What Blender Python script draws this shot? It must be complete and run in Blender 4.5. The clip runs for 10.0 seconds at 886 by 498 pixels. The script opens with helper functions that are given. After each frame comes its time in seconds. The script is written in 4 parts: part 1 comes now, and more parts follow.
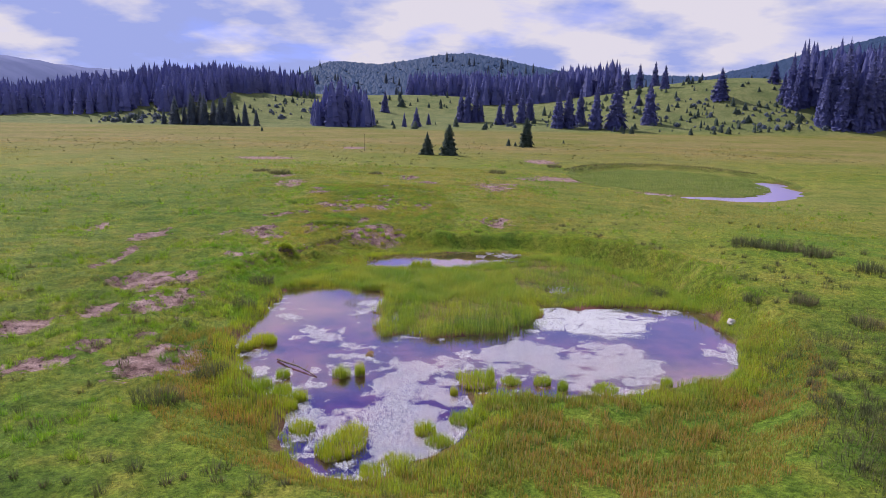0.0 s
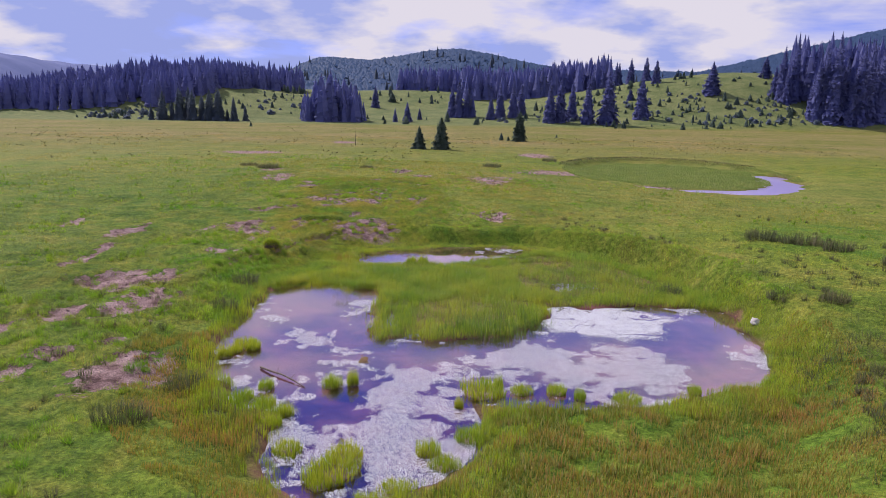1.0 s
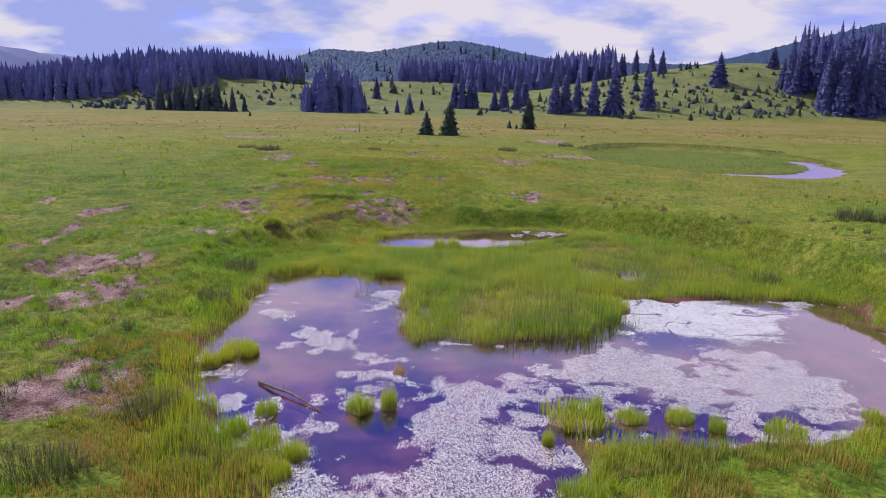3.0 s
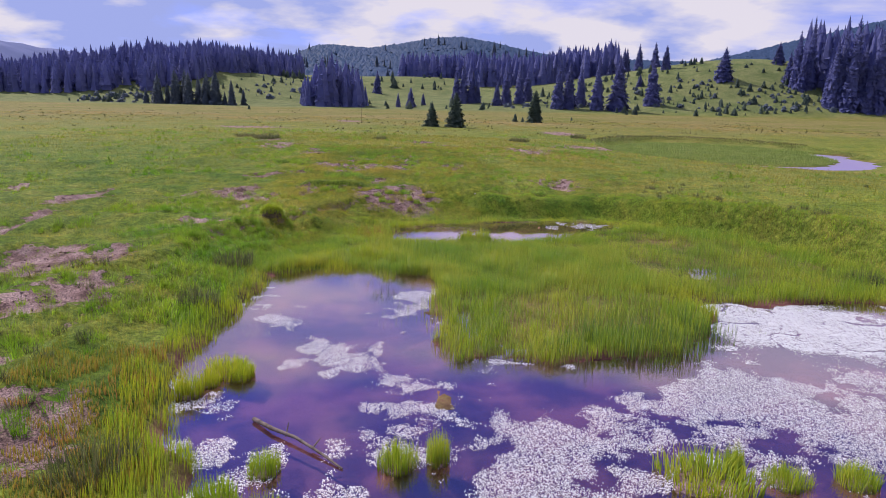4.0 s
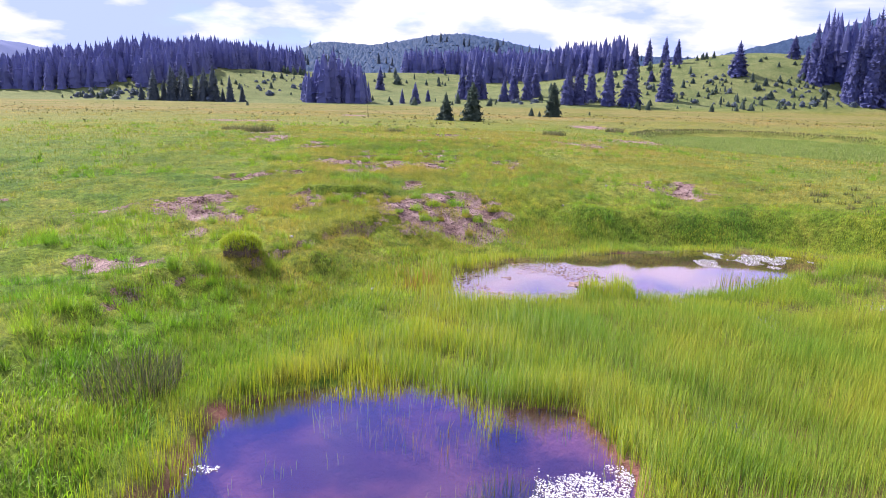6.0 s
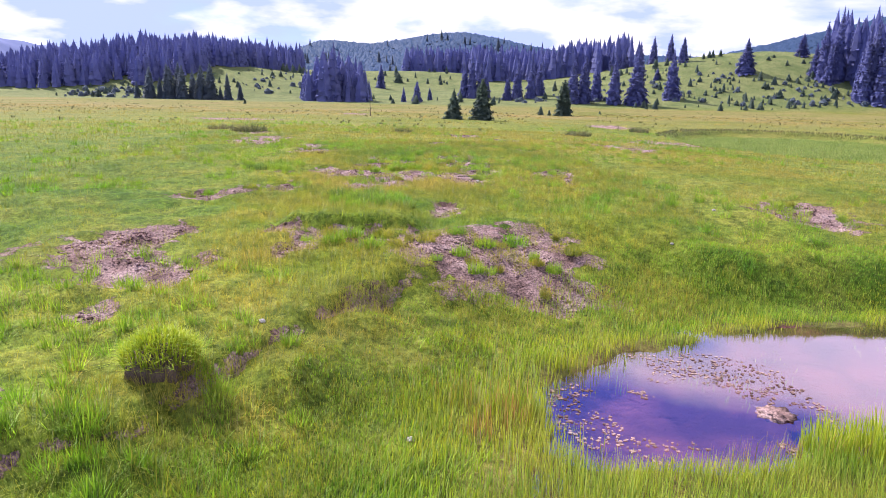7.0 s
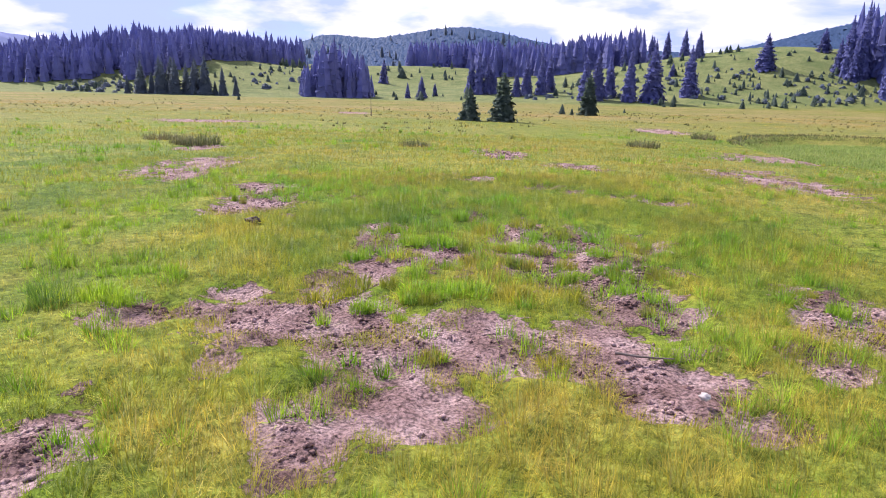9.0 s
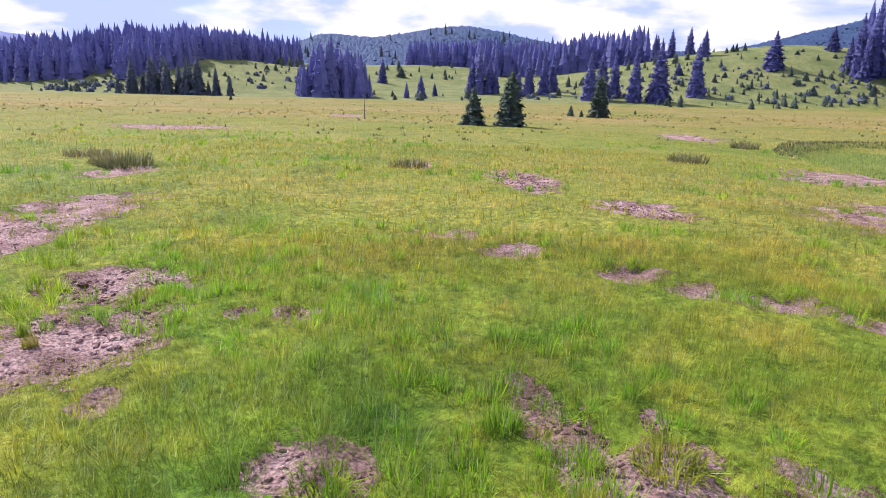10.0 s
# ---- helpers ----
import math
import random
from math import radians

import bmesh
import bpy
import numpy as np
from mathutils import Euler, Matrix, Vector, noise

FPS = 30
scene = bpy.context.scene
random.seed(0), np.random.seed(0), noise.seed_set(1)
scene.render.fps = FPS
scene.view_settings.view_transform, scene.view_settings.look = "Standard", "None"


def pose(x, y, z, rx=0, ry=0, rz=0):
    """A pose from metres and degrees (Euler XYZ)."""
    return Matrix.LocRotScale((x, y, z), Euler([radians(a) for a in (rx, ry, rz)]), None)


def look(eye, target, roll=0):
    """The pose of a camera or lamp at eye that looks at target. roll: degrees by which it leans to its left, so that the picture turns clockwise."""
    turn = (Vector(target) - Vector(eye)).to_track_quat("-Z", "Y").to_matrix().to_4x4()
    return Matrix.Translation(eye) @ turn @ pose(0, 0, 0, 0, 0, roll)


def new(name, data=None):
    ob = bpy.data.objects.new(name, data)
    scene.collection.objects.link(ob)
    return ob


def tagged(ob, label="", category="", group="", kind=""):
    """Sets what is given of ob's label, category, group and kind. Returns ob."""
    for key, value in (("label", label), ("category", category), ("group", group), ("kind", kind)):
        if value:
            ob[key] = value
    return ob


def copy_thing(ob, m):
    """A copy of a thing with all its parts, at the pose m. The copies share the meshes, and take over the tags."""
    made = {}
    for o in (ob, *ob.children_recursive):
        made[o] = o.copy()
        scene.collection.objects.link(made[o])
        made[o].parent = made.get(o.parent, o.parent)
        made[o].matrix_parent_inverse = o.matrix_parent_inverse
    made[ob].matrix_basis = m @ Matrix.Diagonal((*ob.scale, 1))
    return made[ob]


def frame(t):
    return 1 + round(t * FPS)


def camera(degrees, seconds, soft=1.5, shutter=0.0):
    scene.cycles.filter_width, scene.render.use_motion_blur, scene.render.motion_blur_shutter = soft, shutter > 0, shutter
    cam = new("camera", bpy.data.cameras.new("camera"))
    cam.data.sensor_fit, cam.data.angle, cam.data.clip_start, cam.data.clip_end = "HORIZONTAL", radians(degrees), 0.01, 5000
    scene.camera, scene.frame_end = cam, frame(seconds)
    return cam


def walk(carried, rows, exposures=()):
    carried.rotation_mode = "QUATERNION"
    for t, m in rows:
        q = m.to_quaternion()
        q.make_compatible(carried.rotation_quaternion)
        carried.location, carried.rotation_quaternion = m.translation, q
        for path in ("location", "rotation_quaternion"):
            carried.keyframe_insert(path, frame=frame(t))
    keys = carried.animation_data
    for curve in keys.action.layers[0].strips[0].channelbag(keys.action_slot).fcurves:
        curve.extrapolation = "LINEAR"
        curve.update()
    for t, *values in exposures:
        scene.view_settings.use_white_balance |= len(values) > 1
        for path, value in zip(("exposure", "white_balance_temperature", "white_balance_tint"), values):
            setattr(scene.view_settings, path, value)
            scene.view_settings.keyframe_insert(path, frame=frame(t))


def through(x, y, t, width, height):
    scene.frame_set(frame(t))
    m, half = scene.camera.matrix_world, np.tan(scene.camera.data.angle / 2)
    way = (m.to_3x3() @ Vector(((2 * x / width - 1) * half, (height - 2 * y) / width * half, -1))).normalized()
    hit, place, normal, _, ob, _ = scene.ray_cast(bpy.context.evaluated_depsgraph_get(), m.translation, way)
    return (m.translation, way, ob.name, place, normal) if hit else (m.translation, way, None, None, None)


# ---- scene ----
cam = camera(68.0, 10.0, soft=0.7)
PATH = [
    (0, (2.462, 1.578, 5.114), (2.514, 3.537, 4.717), 1.1),
    (0.5, (2.404, 2.277, 4.997), (2.47, 4.235, 4.595), 1.0),
    (1, (2.283, 3.102, 4.769), (2.362, 5.058, 4.361), 1.0),
    (1.5, (2.132, 3.941, 4.49), (2.212, 5.896, 4.078), 1.0),
    (2, (1.924, 4.837, 4.221), (2.004, 6.791, 3.804), 1.0),
    (2.5, (1.669, 5.805, 3.924), (1.749, 7.758, 3.503), 1.0),
    (4, (0.745, 9.671, 2.856), (0.828, 11.621, 2.421), 1.3),
    (4.5, (0.444, 11.359, 2.606), (0.53, 13.309, 2.168), 1.3),
    (5, (0.155, 13.181, 2.426), (0.238, 15.131, 1.987), 1.3),
    (5.2, (0.045, 13.963, 2.346), (0.126, 15.913, 1.907), 1.3),
    (6.3, (-0.66, 18.726, 2.006), (-0.582, 20.675, 1.564), 1.1),
    (6.5, (-0.792, 19.644, 1.966), (-0.713, 21.593, 1.522), 1.2),
    (7, (-1.07, 22.038, 1.92), (-0.991, 23.987, 1.477), 1.2),
    (7.5, (-1.295, 24.477, 1.947), (-1.221, 26.425, 1.502), 1.3),
    (8, (-1.474, 27.09, 1.958), (-1.402, 29.038, 1.51), 1.3),
    (8.5, (-1.595, 29.787, 1.982), (-1.522, 31.734, 1.531), 1.4),
    (9, (-1.631, 32.547, 2.06), (-1.559, 34.493, 1.605), 1.4),
    (9.5, (-1.62, 35.481, 2.138), (-1.546, 37.427, 1.683), 1.3),
    (10, (-1.554, 38.4, 2.226), (-1.481, 40.346, 1.769), 1.4),
]
# the picture brightens as the camera leaves the pond
walk(cam, [(t, look(eye, target, roll)) for t, eye, target, roll in PATH], [(0, 0.11, 6500, 20), (4.0, 0.15, 6500, 20), (4.5, 0.26, 6500, 20), (5.0, 0.42, 6500, 19), (6.4, 0.99, 6500, 18), (7.0, 0.97, 6500, 18), (7.5, 1.07, 6500, 19), (8.0, 1.00, 6500, 20), (8.5, 0.92, 6500, 19), (10, 0.89, 6500, 21)])

# ---- world, sun, exposure ----
SUN_AZ, SUN_EL = radians(-46), radians(46)
world = bpy.data.worlds.new("sky")
scene.world = world
world.use_nodes = True
wn, wl = world.node_tree.nodes, world.node_tree.links
wn.clear()


def wnode(kind, **props):
    n = wn.new(kind)
    for k, v in props.items():
        if k == "op":
            n.operation = v
        elif k == "val":
            n.inputs[1].default_value = v
    return n


sky = wn.new("ShaderNodeTexSky")
sky.sky_type, sky.sun_disc, sky.sun_elevation, sky.sun_rotation = "NISHITA", False, SUN_EL, SUN_AZ
sky.altitude, sky.air_density, sky.dust_density, sky.ozone_density = 900, 1.0, 0.4, 5.0
coord = wn.new("ShaderNodeTexCoord")
split = wn.new("ShaderNodeSeparateXYZ")
wl.new(coord.outputs["Generated"], split.inputs[0])
lift = wnode("ShaderNodeMath", op="ADD", val=0.24)
wl.new(split.outputs[2], lift.inputs[0])
lift2 = wnode("ShaderNodeMath", op="MAXIMUM", val=0.06)
wl.new(lift.outputs[0], lift2.inputs[0])
plane = wn.new("ShaderNodeCombineXYZ")
for axis in (0, 1):
    div = wnode("ShaderNodeMath", op="DIVIDE")
    wl.new(split.outputs[axis], div.inputs[0])
    wl.new(lift2.outputs[0], div.inputs[1])
    wl.new(div.outputs[0], plane.inputs[axis])
shift = wn.new("ShaderNodeVectorMath")
shift.operation = "ADD"
shift.inputs[1].default_value = (2.3, 0.8, 0.4)
wl.new(plane.outputs[0], shift.inputs[0])
cloud = wn.new("ShaderNodeTexNoise")
cloud.inputs["Scale"].default_value, cloud.inputs["Detail"].default_value = 1.5, 7
cloud.inputs["Roughness"].default_value, cloud.inputs["Distortion"].default_value = 0.55, 0.25
wl.new(plane.outputs[0], cloud.inputs["Vector"])
cover = wn.new("ShaderNodeValToRGB")
cover.color_ramp.elements[0].position, cover.color_ramp.elements[1].position = 0.36, 0.60
# the clouds thicken up to 21 degrees and leave a clear gap from there to 36
gap = wn.new("ShaderNodeValToRGB")
stops = gap.color_ramp.elements
for pos, val in ((0.18, 0.29), (0.25, 0.0), (0.35, 0.0), (0.42, 1.0), (0.56, 1.0), (0.66, 0.29)):
    el = stops.new(pos)
    el.color = (val, val, val, 1)
stops[0].color = stops[-1].color = (0.29, 0.29, 0.29, 1)
wl.new(split.outputs[2], gap.inputs["Fac"])
thick = wnode("ShaderNodeMath", op="SUBTRACT", val=0.29)
wl.new(gap.outputs["Color"], thick.inputs[0])
thin = wnode("ShaderNodeMath", op="MULTIPLY", val=-0.42)
wl.new(thick.outputs[0], thin.inputs[0])
amount = wnode("ShaderNodeMath", op="ADD")
wl.new(cloud.outputs["Fac"], amount.inputs[0])
wl.new(thin.outputs[0], amount.inputs[1])
raised = wnode("ShaderNodeMath", op="ADD", val=0.13)
wl.new(amount.outputs[0], raised.inputs[0])
wl.new(raised.outputs[0], cover.inputs["Fac"])
shade = wn.new("ShaderNodeTexNoise")
shade.inputs["Scale"].default_value, shade.inputs["Detail"].default_value = 2.2, 7
wl.new(shift.outputs[0], shade.inputs["Vector"])
tone = wn.new("ShaderNodeValToRGB")
tone.color_ramp.elements[0].position, tone.color_ramp.elements[1].position = 0.42, 0.55
tone.color_ramp.elements[0].color, tone.color_ramp.elements[1].color = (4.4, 5.5, 10.2, 1), (9.5, 9.5, 10.3, 1)
side = wnode("ShaderNodeMath", op="MULTIPLY", val=0.16)
wl.new(split.outputs[0], side.inputs[0])
bright = wnode("ShaderNodeMath", op="ADD")
wl.new(side.outputs[0], bright.inputs[0])
wl.new(shade.outputs["Fac"], bright.inputs[1])
wl.new(bright.outputs[0], tone.inputs["Fac"])
mixsky = wn.new("ShaderNodeMixRGB")
wl.new(cover.outputs["Color"], mixsky.inputs["Fac"])
hue = wn.new("ShaderNodeMixRGB")
hue.blend_type = "MULTIPLY"
hue.inputs[0].default_value, hue.inputs[2].default_value = 1.0, (1.0, 0.96, 1.85, 1)
wl.new(sky.outputs[0], hue.inputs[1])
wl.new(hue.outputs[0], mixsky.inputs[1])
wl.new(tone.outputs["Color"], mixsky.inputs[2])
back = wn.new("ShaderNodeBackground")
back.inputs["Strength"].default_value = 0.070
wl.new(mixsky.outputs[0], back.inputs["Color"])
wout = wn.new("ShaderNodeOutputWorld")
wl.new(back.outputs[0], wout.inputs["Surface"])

sun = new("sun", bpy.data.lights.new("sun", "SUN"))
sun.data.energy, sun.data.angle, sun.data.color = 4.0, radians(0.6), (1.0, 0.95, 0.86)
to_sun = Vector((math.sin(SUN_AZ) * math.cos(SUN_EL), math.cos(SUN_AZ) * math.cos(SUN_EL), math.sin(SUN_EL)))
sun.matrix_world = look(to_sun * 50, (0, 0, 0))

# ---- materials ----


class Mat:
    """A node material with short ways to add nodes."""

    def __init__(self, name):
        self.mat = bpy.data.materials.new(name)
        self.mat.use_nodes = True
        self.nodes, self.links = self.mat.node_tree.nodes, self.mat.node_tree.links
        self.bsdf = self.nodes["Principled BSDF"]
        self.out = self.nodes["Material Output"]
        self.place = self.nodes.new("ShaderNodeNewGeometry")

    def put(self, value, socket):
        if hasattr(value, "is_linked"):
            self.links.new(value, socket)
        else:
            socket.default_value = value

    def noise(self, scale, detail=4, rough=0.55, where=None):
        n = self.nodes.new("ShaderNodeTexNoise")
        n.inputs["Scale"].default_value, n.inputs["Detail"].default_value = scale, detail
        n.inputs["Roughness"].default_value = rough
        self.links.new(where or self.place.outputs["Position"], n.inputs["Vector"])
        return n.outputs["Fac"]

    def ramp(self, fac, *stops):
        n = self.nodes.new("ShaderNodeValToRGB")
        e = n.color_ramp.elements
        while len(e) < len(stops):
            e.new(0.5)
        for el, (pos, col) in zip(e, stops):
            el.position, el.color = pos, ((col, col, col, 1) if isinstance(col, (int, float)) else (*col, 1))
        self.links.new(fac, n.inputs["Fac"])
        return n.outputs["Color"]

    def mix(self, fac, a, b, blend="MIX"):
        n = self.nodes.new("ShaderNodeMixRGB")
        n.blend_type = blend
        for v, s in ((fac, n.inputs[0]), (a, n.inputs[1]), (b, n.inputs[2])):
            self.put((*v, 1) if isinstance(v, tuple) and len(v) == 3 else v, s)
        return n.outputs[0]

    def math(self, op, a, b=0.0):
        n = self.nodes.new("ShaderNodeMath")
        n.operation = op
        self.put(a, n.inputs[0])
        self.put(b, n.inputs[1])
        return n.outputs[0]

    def attr(self, name):
        n = self.nodes.new("ShaderNodeAttribute")
        n.attribute_name = name
        return n.outputs["Fac"]

    def bump(self, height, strength=0.5, distance=0.02):
        n = self.nodes.new("ShaderNodeBump")
        n.inputs["Strength"].default_value, n.inputs["Distance"].default_value = strength, distance
        self.links.new(height, n.inputs["Height"])
        self.links.new(n.outputs[0], self.bsdf.inputs["Normal"])

    def finish(self, colour, rough=0.8, spec=0.3):
        self.put((*colour, 1) if isinstance(colour, tuple) else colour, self.bsdf.inputs["Base Color"])
        self.put(rough, self.bsdf.inputs["Roughness"])
        self.bsdf.inputs["Specular IOR Level"].default_value = spec
        return self.mat

    def leafy(self, colour, through=0.4, rough=0.55, spec=0.25, up=0.0):
        """A thin leaf: some of the light goes through it. up: how far its sheen follows the sward rather than the single blade."""
        self.finish(colour, rough, spec)
        if up:
            n = self.nodes.new("ShaderNodeMix")
            n.data_type = "VECTOR"
            n.inputs["Factor"].default_value = up
            self.links.new(self.place.outputs["Normal"], n.inputs[4])
            n.inputs[5].default_value = (0, 0, 1)
            self.links.new(n.outputs[1], self.bsdf.inputs["Normal"])
        t = self.nodes.new("ShaderNodeBsdfTranslucent")
        self.links.new(colour, t.inputs["Color"])
        m = self.nodes.new("ShaderNodeMixShader")
        m.inputs[0].default_value = through
        self.links.new(self.bsdf.outputs[0], m.inputs[1])
        self.links.new(t.outputs[0], m.inputs[2])
        self.links.new(m.outputs[0], self.out.inputs["Surface"])
        return self.mat


def meadow_colour(m):
    """Meadow green: lush, yellow and straw parts in drifts of several sizes."""
    wide = m.noise(0.13, 4, 0.6)
    mid = m.noise(0.8, 5, 0.65)
    fine = m.noise(5.5, 4, 0.65)
    a = m.ramp(mid, (0.34, (0.050, 0.125, 0.010)), (0.46, (0.095, 0.165, 0.014)), (0.56, (0.155, 0.182, 0.024)), (0.70, (0.195, 0.200, 0.046)))
    b = m.ramp(wide, (0.38, (0.075, 0.150, 0.014)), (0.50, (0.150, 0.180, 0.020)), (0.64, (0.205, 0.195, 0.042)))
    c = m.mix(0.5, a, b)
    dry = m.ramp(m.noise(0.05, 5, 0.62), (0.38, (0.135, 0.145, 0.026)), (0.60, (0.205, 0.168, 0.062)))
    c = m.mix(m.attr("dry"), c, dry)
    c = m.mix(m.attr("upland"), c, m.ramp(m.noise(0.12, 5, 0.65), (0.36, (0.085, 0.118, 0.050)), (0.62, (0.170, 0.188, 0.085))))
    c = m.mix(m.attr("lush"), c, m.ramp(mid, (0.36, (0.048, 0.100, 0.012)), (0.52, (0.082, 0.135, 0.016)), (0.66, (0.150, 0.165, 0.026))))
    d = m.ramp(fine, (0.34, (0.52, 0.60, 0.46)), (0.64, (1.36, 1.28, 1.26)))
    c = m.mix(1.0, c, d, "MULTIPLY")
    return m.mix(1.0, c, m.ramp(m.noise(0.42, 6, 0.7), (0.38, (0.76, 0.82, 0.72)), (0.52, (1.06, 1.04, 1.04))), "MULTIPLY")


def soil_colour(m):
    n = m.noise(2.2, 5, 0.6)
    a = m.ramp(n, (0.34, (0.12, 0.070, 0.060)), (0.48, (0.29, 0.185, 0.170)), (0.64, (0.44, 0.310, 0.290)))
    g = m.ramp(m.noise(38, 3), (0.36, 0.4), (0.62, 1.25))
    return m.mix(1.0, a, g, "MULTIPLY")


def make_ground():
    m = Mat("meadow_ground")
    grass = meadow_colour(m)
    grass = m.mix(1.0, grass, m.ramp(m.noise(17, 4, 0.65), (0.32, 0.55), (0.62, 1.4)), "MULTIPLY")
    edge = m.math("ADD", m.attr("soil"), m.math("MULTIPLY", m.math("SUBTRACT", m.noise(2.4, 7, 0.7), 0.48), 2.9))
    soil = m.ramp(edge, (0.02, 0.0), (0.12, 1.0))
    col = m.mix(soil, grass, soil_colour(m))
    mud = m.ramp(m.noise(1.3, 4), (0.4, (0.075, 0.030, 0.030)), (0.62, (0.23, 0.095, 0.085)))
    col = m.mix(m.attr("wet"), col, mud)
    # wooded mountain ground, with the blue of haze mixed into its colour
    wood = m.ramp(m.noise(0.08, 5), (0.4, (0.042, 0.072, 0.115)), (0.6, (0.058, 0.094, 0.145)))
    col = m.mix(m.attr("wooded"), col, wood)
    # the farthest hill gets its blue haze as a painted base colour
    col = m.mix(m.attr("remote_haze"), col, m.ramp(m.noise(0.004, 5), (0.4, (0.10, 0.13, 0.27)), (0.6, (0.14, 0.17, 0.33))))
    m.bump(m.mix(soil, m.math("MULTIPLY", m.noise(9, 5, 0.7), 0.6), m.noise(6.5, 7, 0.72)), 1.0, 0.09)
    return m.finish(col, 0.92, 0.15)


def make_blade(name, tint=(2.50, 2.09, 1.98), through=0.36):
    m = Mat(name)
    col = meadow_colour(m)
    jit = m.ramp(m.place.outputs["Random Per Island"], (0.0, (0.78, 0.82, 0.72)), (0.6, (1.08, 1.05, 0.95)), (1.0, (1.3, 1.24, 1.15)))
    col = m.mix(1.0, col, jit, "MULTIPLY")
    col = m.mix(1.0, col, m.ramp(m.attr("tuft"), (0.0, (0.82, 0.94, 0.78)), (0.5, (1.0, 1.0, 0.95)), (1.0, (1.16, 1.05, 1.25))), "MULTIPLY")
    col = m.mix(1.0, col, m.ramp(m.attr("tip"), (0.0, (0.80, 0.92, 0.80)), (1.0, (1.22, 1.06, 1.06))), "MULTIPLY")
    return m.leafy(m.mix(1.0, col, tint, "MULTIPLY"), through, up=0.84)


def make_reed(name, low, mid, high, through=0.42):
    m = Mat(name)
    drift = m.noise(0.7, 4, 0.6)
    f = m.math("ADD", m.math("MULTIPLY", drift, 0.75), m.math("MULTIPLY", m.place.outputs["Random Per Island"], 0.25))
    col = m.ramp(f, (0.34, low), (0.5, mid), (0.66, high))
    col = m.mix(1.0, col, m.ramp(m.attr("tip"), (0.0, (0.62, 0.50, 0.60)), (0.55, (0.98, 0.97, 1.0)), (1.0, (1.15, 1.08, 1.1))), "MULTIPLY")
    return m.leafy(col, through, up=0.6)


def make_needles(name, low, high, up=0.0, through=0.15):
    m = Mat(name)
    f = m.math("ADD", m.math("MULTIPLY", m.noise(0.9, 3), 0.5), m.math("MULTIPLY", m.place.outputs["Random Per Island"], 0.5))
    return m.leafy(m.ramp(f, (0.25, low), (0.75, high)), through, 0.7, 0.2, up=up)


def make_water(name="pond_water", ripple=0.04, blur=0.03, sheen=0.17):
    """Clear shallow water that mirrors the sky strongly: sheen adds reflection beyond Fresnel, tinted violet."""
    m = Mat(name)
    m.bsdf.inputs["Transmission Weight"].default_value = 1.0
    m.bsdf.inputs["IOR"].default_value = 1.33
    m.bump(m.noise(1.6, 3), ripple, 0.03)
    m.finish((0.50, 0.42, 0.62), 0.015, 0.5)
    gloss = m.nodes.new("ShaderNodeBsdfGlossy")
    gloss.inputs["Color"].default_value, gloss.inputs["Roughness"].default_value = (0.80, 0.69, 1.0, 1), blur
    fres = m.nodes.new("ShaderNodeFresnel")
    fres.inputs["IOR"].default_value = 1.33
    fac = m.math("MINIMUM", m.math("ADD", m.math("MULTIPLY", fres.outputs[0], 1.3), sheen), 0.94)
    mixer = m.nodes.new("ShaderNodeMixShader")
    m.links.new(fac, mixer.inputs[0])
    m.links.new(m.bsdf.outputs[0], mixer.inputs[1])
    m.links.new(gloss.outputs[0], mixer.inputs[2])
    m.links.new(mixer.outputs[0], m.out.inputs["Surface"])
    return m.mat


def make_weed():
    m = Mat("floating_weed")
    r = m.place.outputs["Random Per Island"]
    return m.leafy(m.ramp(r, (0.0, (0.60, 0.61, 0.64)), (0.5, (0.74, 0.75, 0.78)), (1.0, (0.86, 0.87, 0.89))), 0.15, 0.45, 0.5)


def make_wood(name, dark, light, scale=9.0):
    m = Mat(name)
    n = m.noise(scale, 6, 0.65)
    m.bump(n, 0.6, 0.02)
    return m.finish(m.ramp(n, (0.35, dark), (0.65, light)), 0.85, 0.2)


def make_stone():
    m = Mat("pale_stone")
    n = m.noise(14, 6, 0.6)
    m.bump(n, 0.5, 0.02)
    return m.finish(m.ramp(n, (0.35, (0.30, 0.27, 0.25)), (0.6, (0.55, 0.51, 0.48))), 0.85, 0.25)


GROUND = make_ground()
BLADE = make_blade("meadow_blades")
TURF = make_blade("lush_blades", (2.0, 2.75, 1.5))
REED = make_reed("marsh_sedge", (0.18, 0.34, 0.025), (0.33, 0.47, 0.032), (0.52, 0.54, 0.045))
MARSH = make_reed("green_sedge", (0.17, 0.36, 0.022), (0.30, 0.45, 0.030), (0.44, 0.47, 0.042))
PALE = make_reed("pale_sedge", (0.19, 0.31, 0.05), (0.28, 0.40, 0.08), (0.36, 0.46, 0.10))
RUST = make_reed("rusty_sedge", (0.18, 0.26, 0.02), (0.36, 0.33, 0.035), (0.50, 0.27, 0.07))
RUSH = make_reed("dull_rush", (0.075, 0.105, 0.032), (0.125, 0.150, 0.048), (0.21, 0.185, 0.08))
LIME = make_reed("lime_sedge", (0.26, 0.43, 0.018), (0.40, 0.52, 0.022), (0.55, 0.57, 0.028))
DEEP = make_reed("tall_sedge", (0.10, 0.21, 0.022), (0.17, 0.30, 0.03), (0.26, 0.36, 0.035))
# distance haze is put into this needle colour: paler and bluer than spruce
HAZED_NEEDLE = make_needles("hazed_spruce_needles", (0.160, 0.178, 0.390), (0.200, 0.218, 0.450), 0.15, 0.5)
YOUNG = make_needles("young_spruce_needles", (0.095, 0.145, 0.120), (0.165, 0.220, 0.160), 0.5, 0.5)
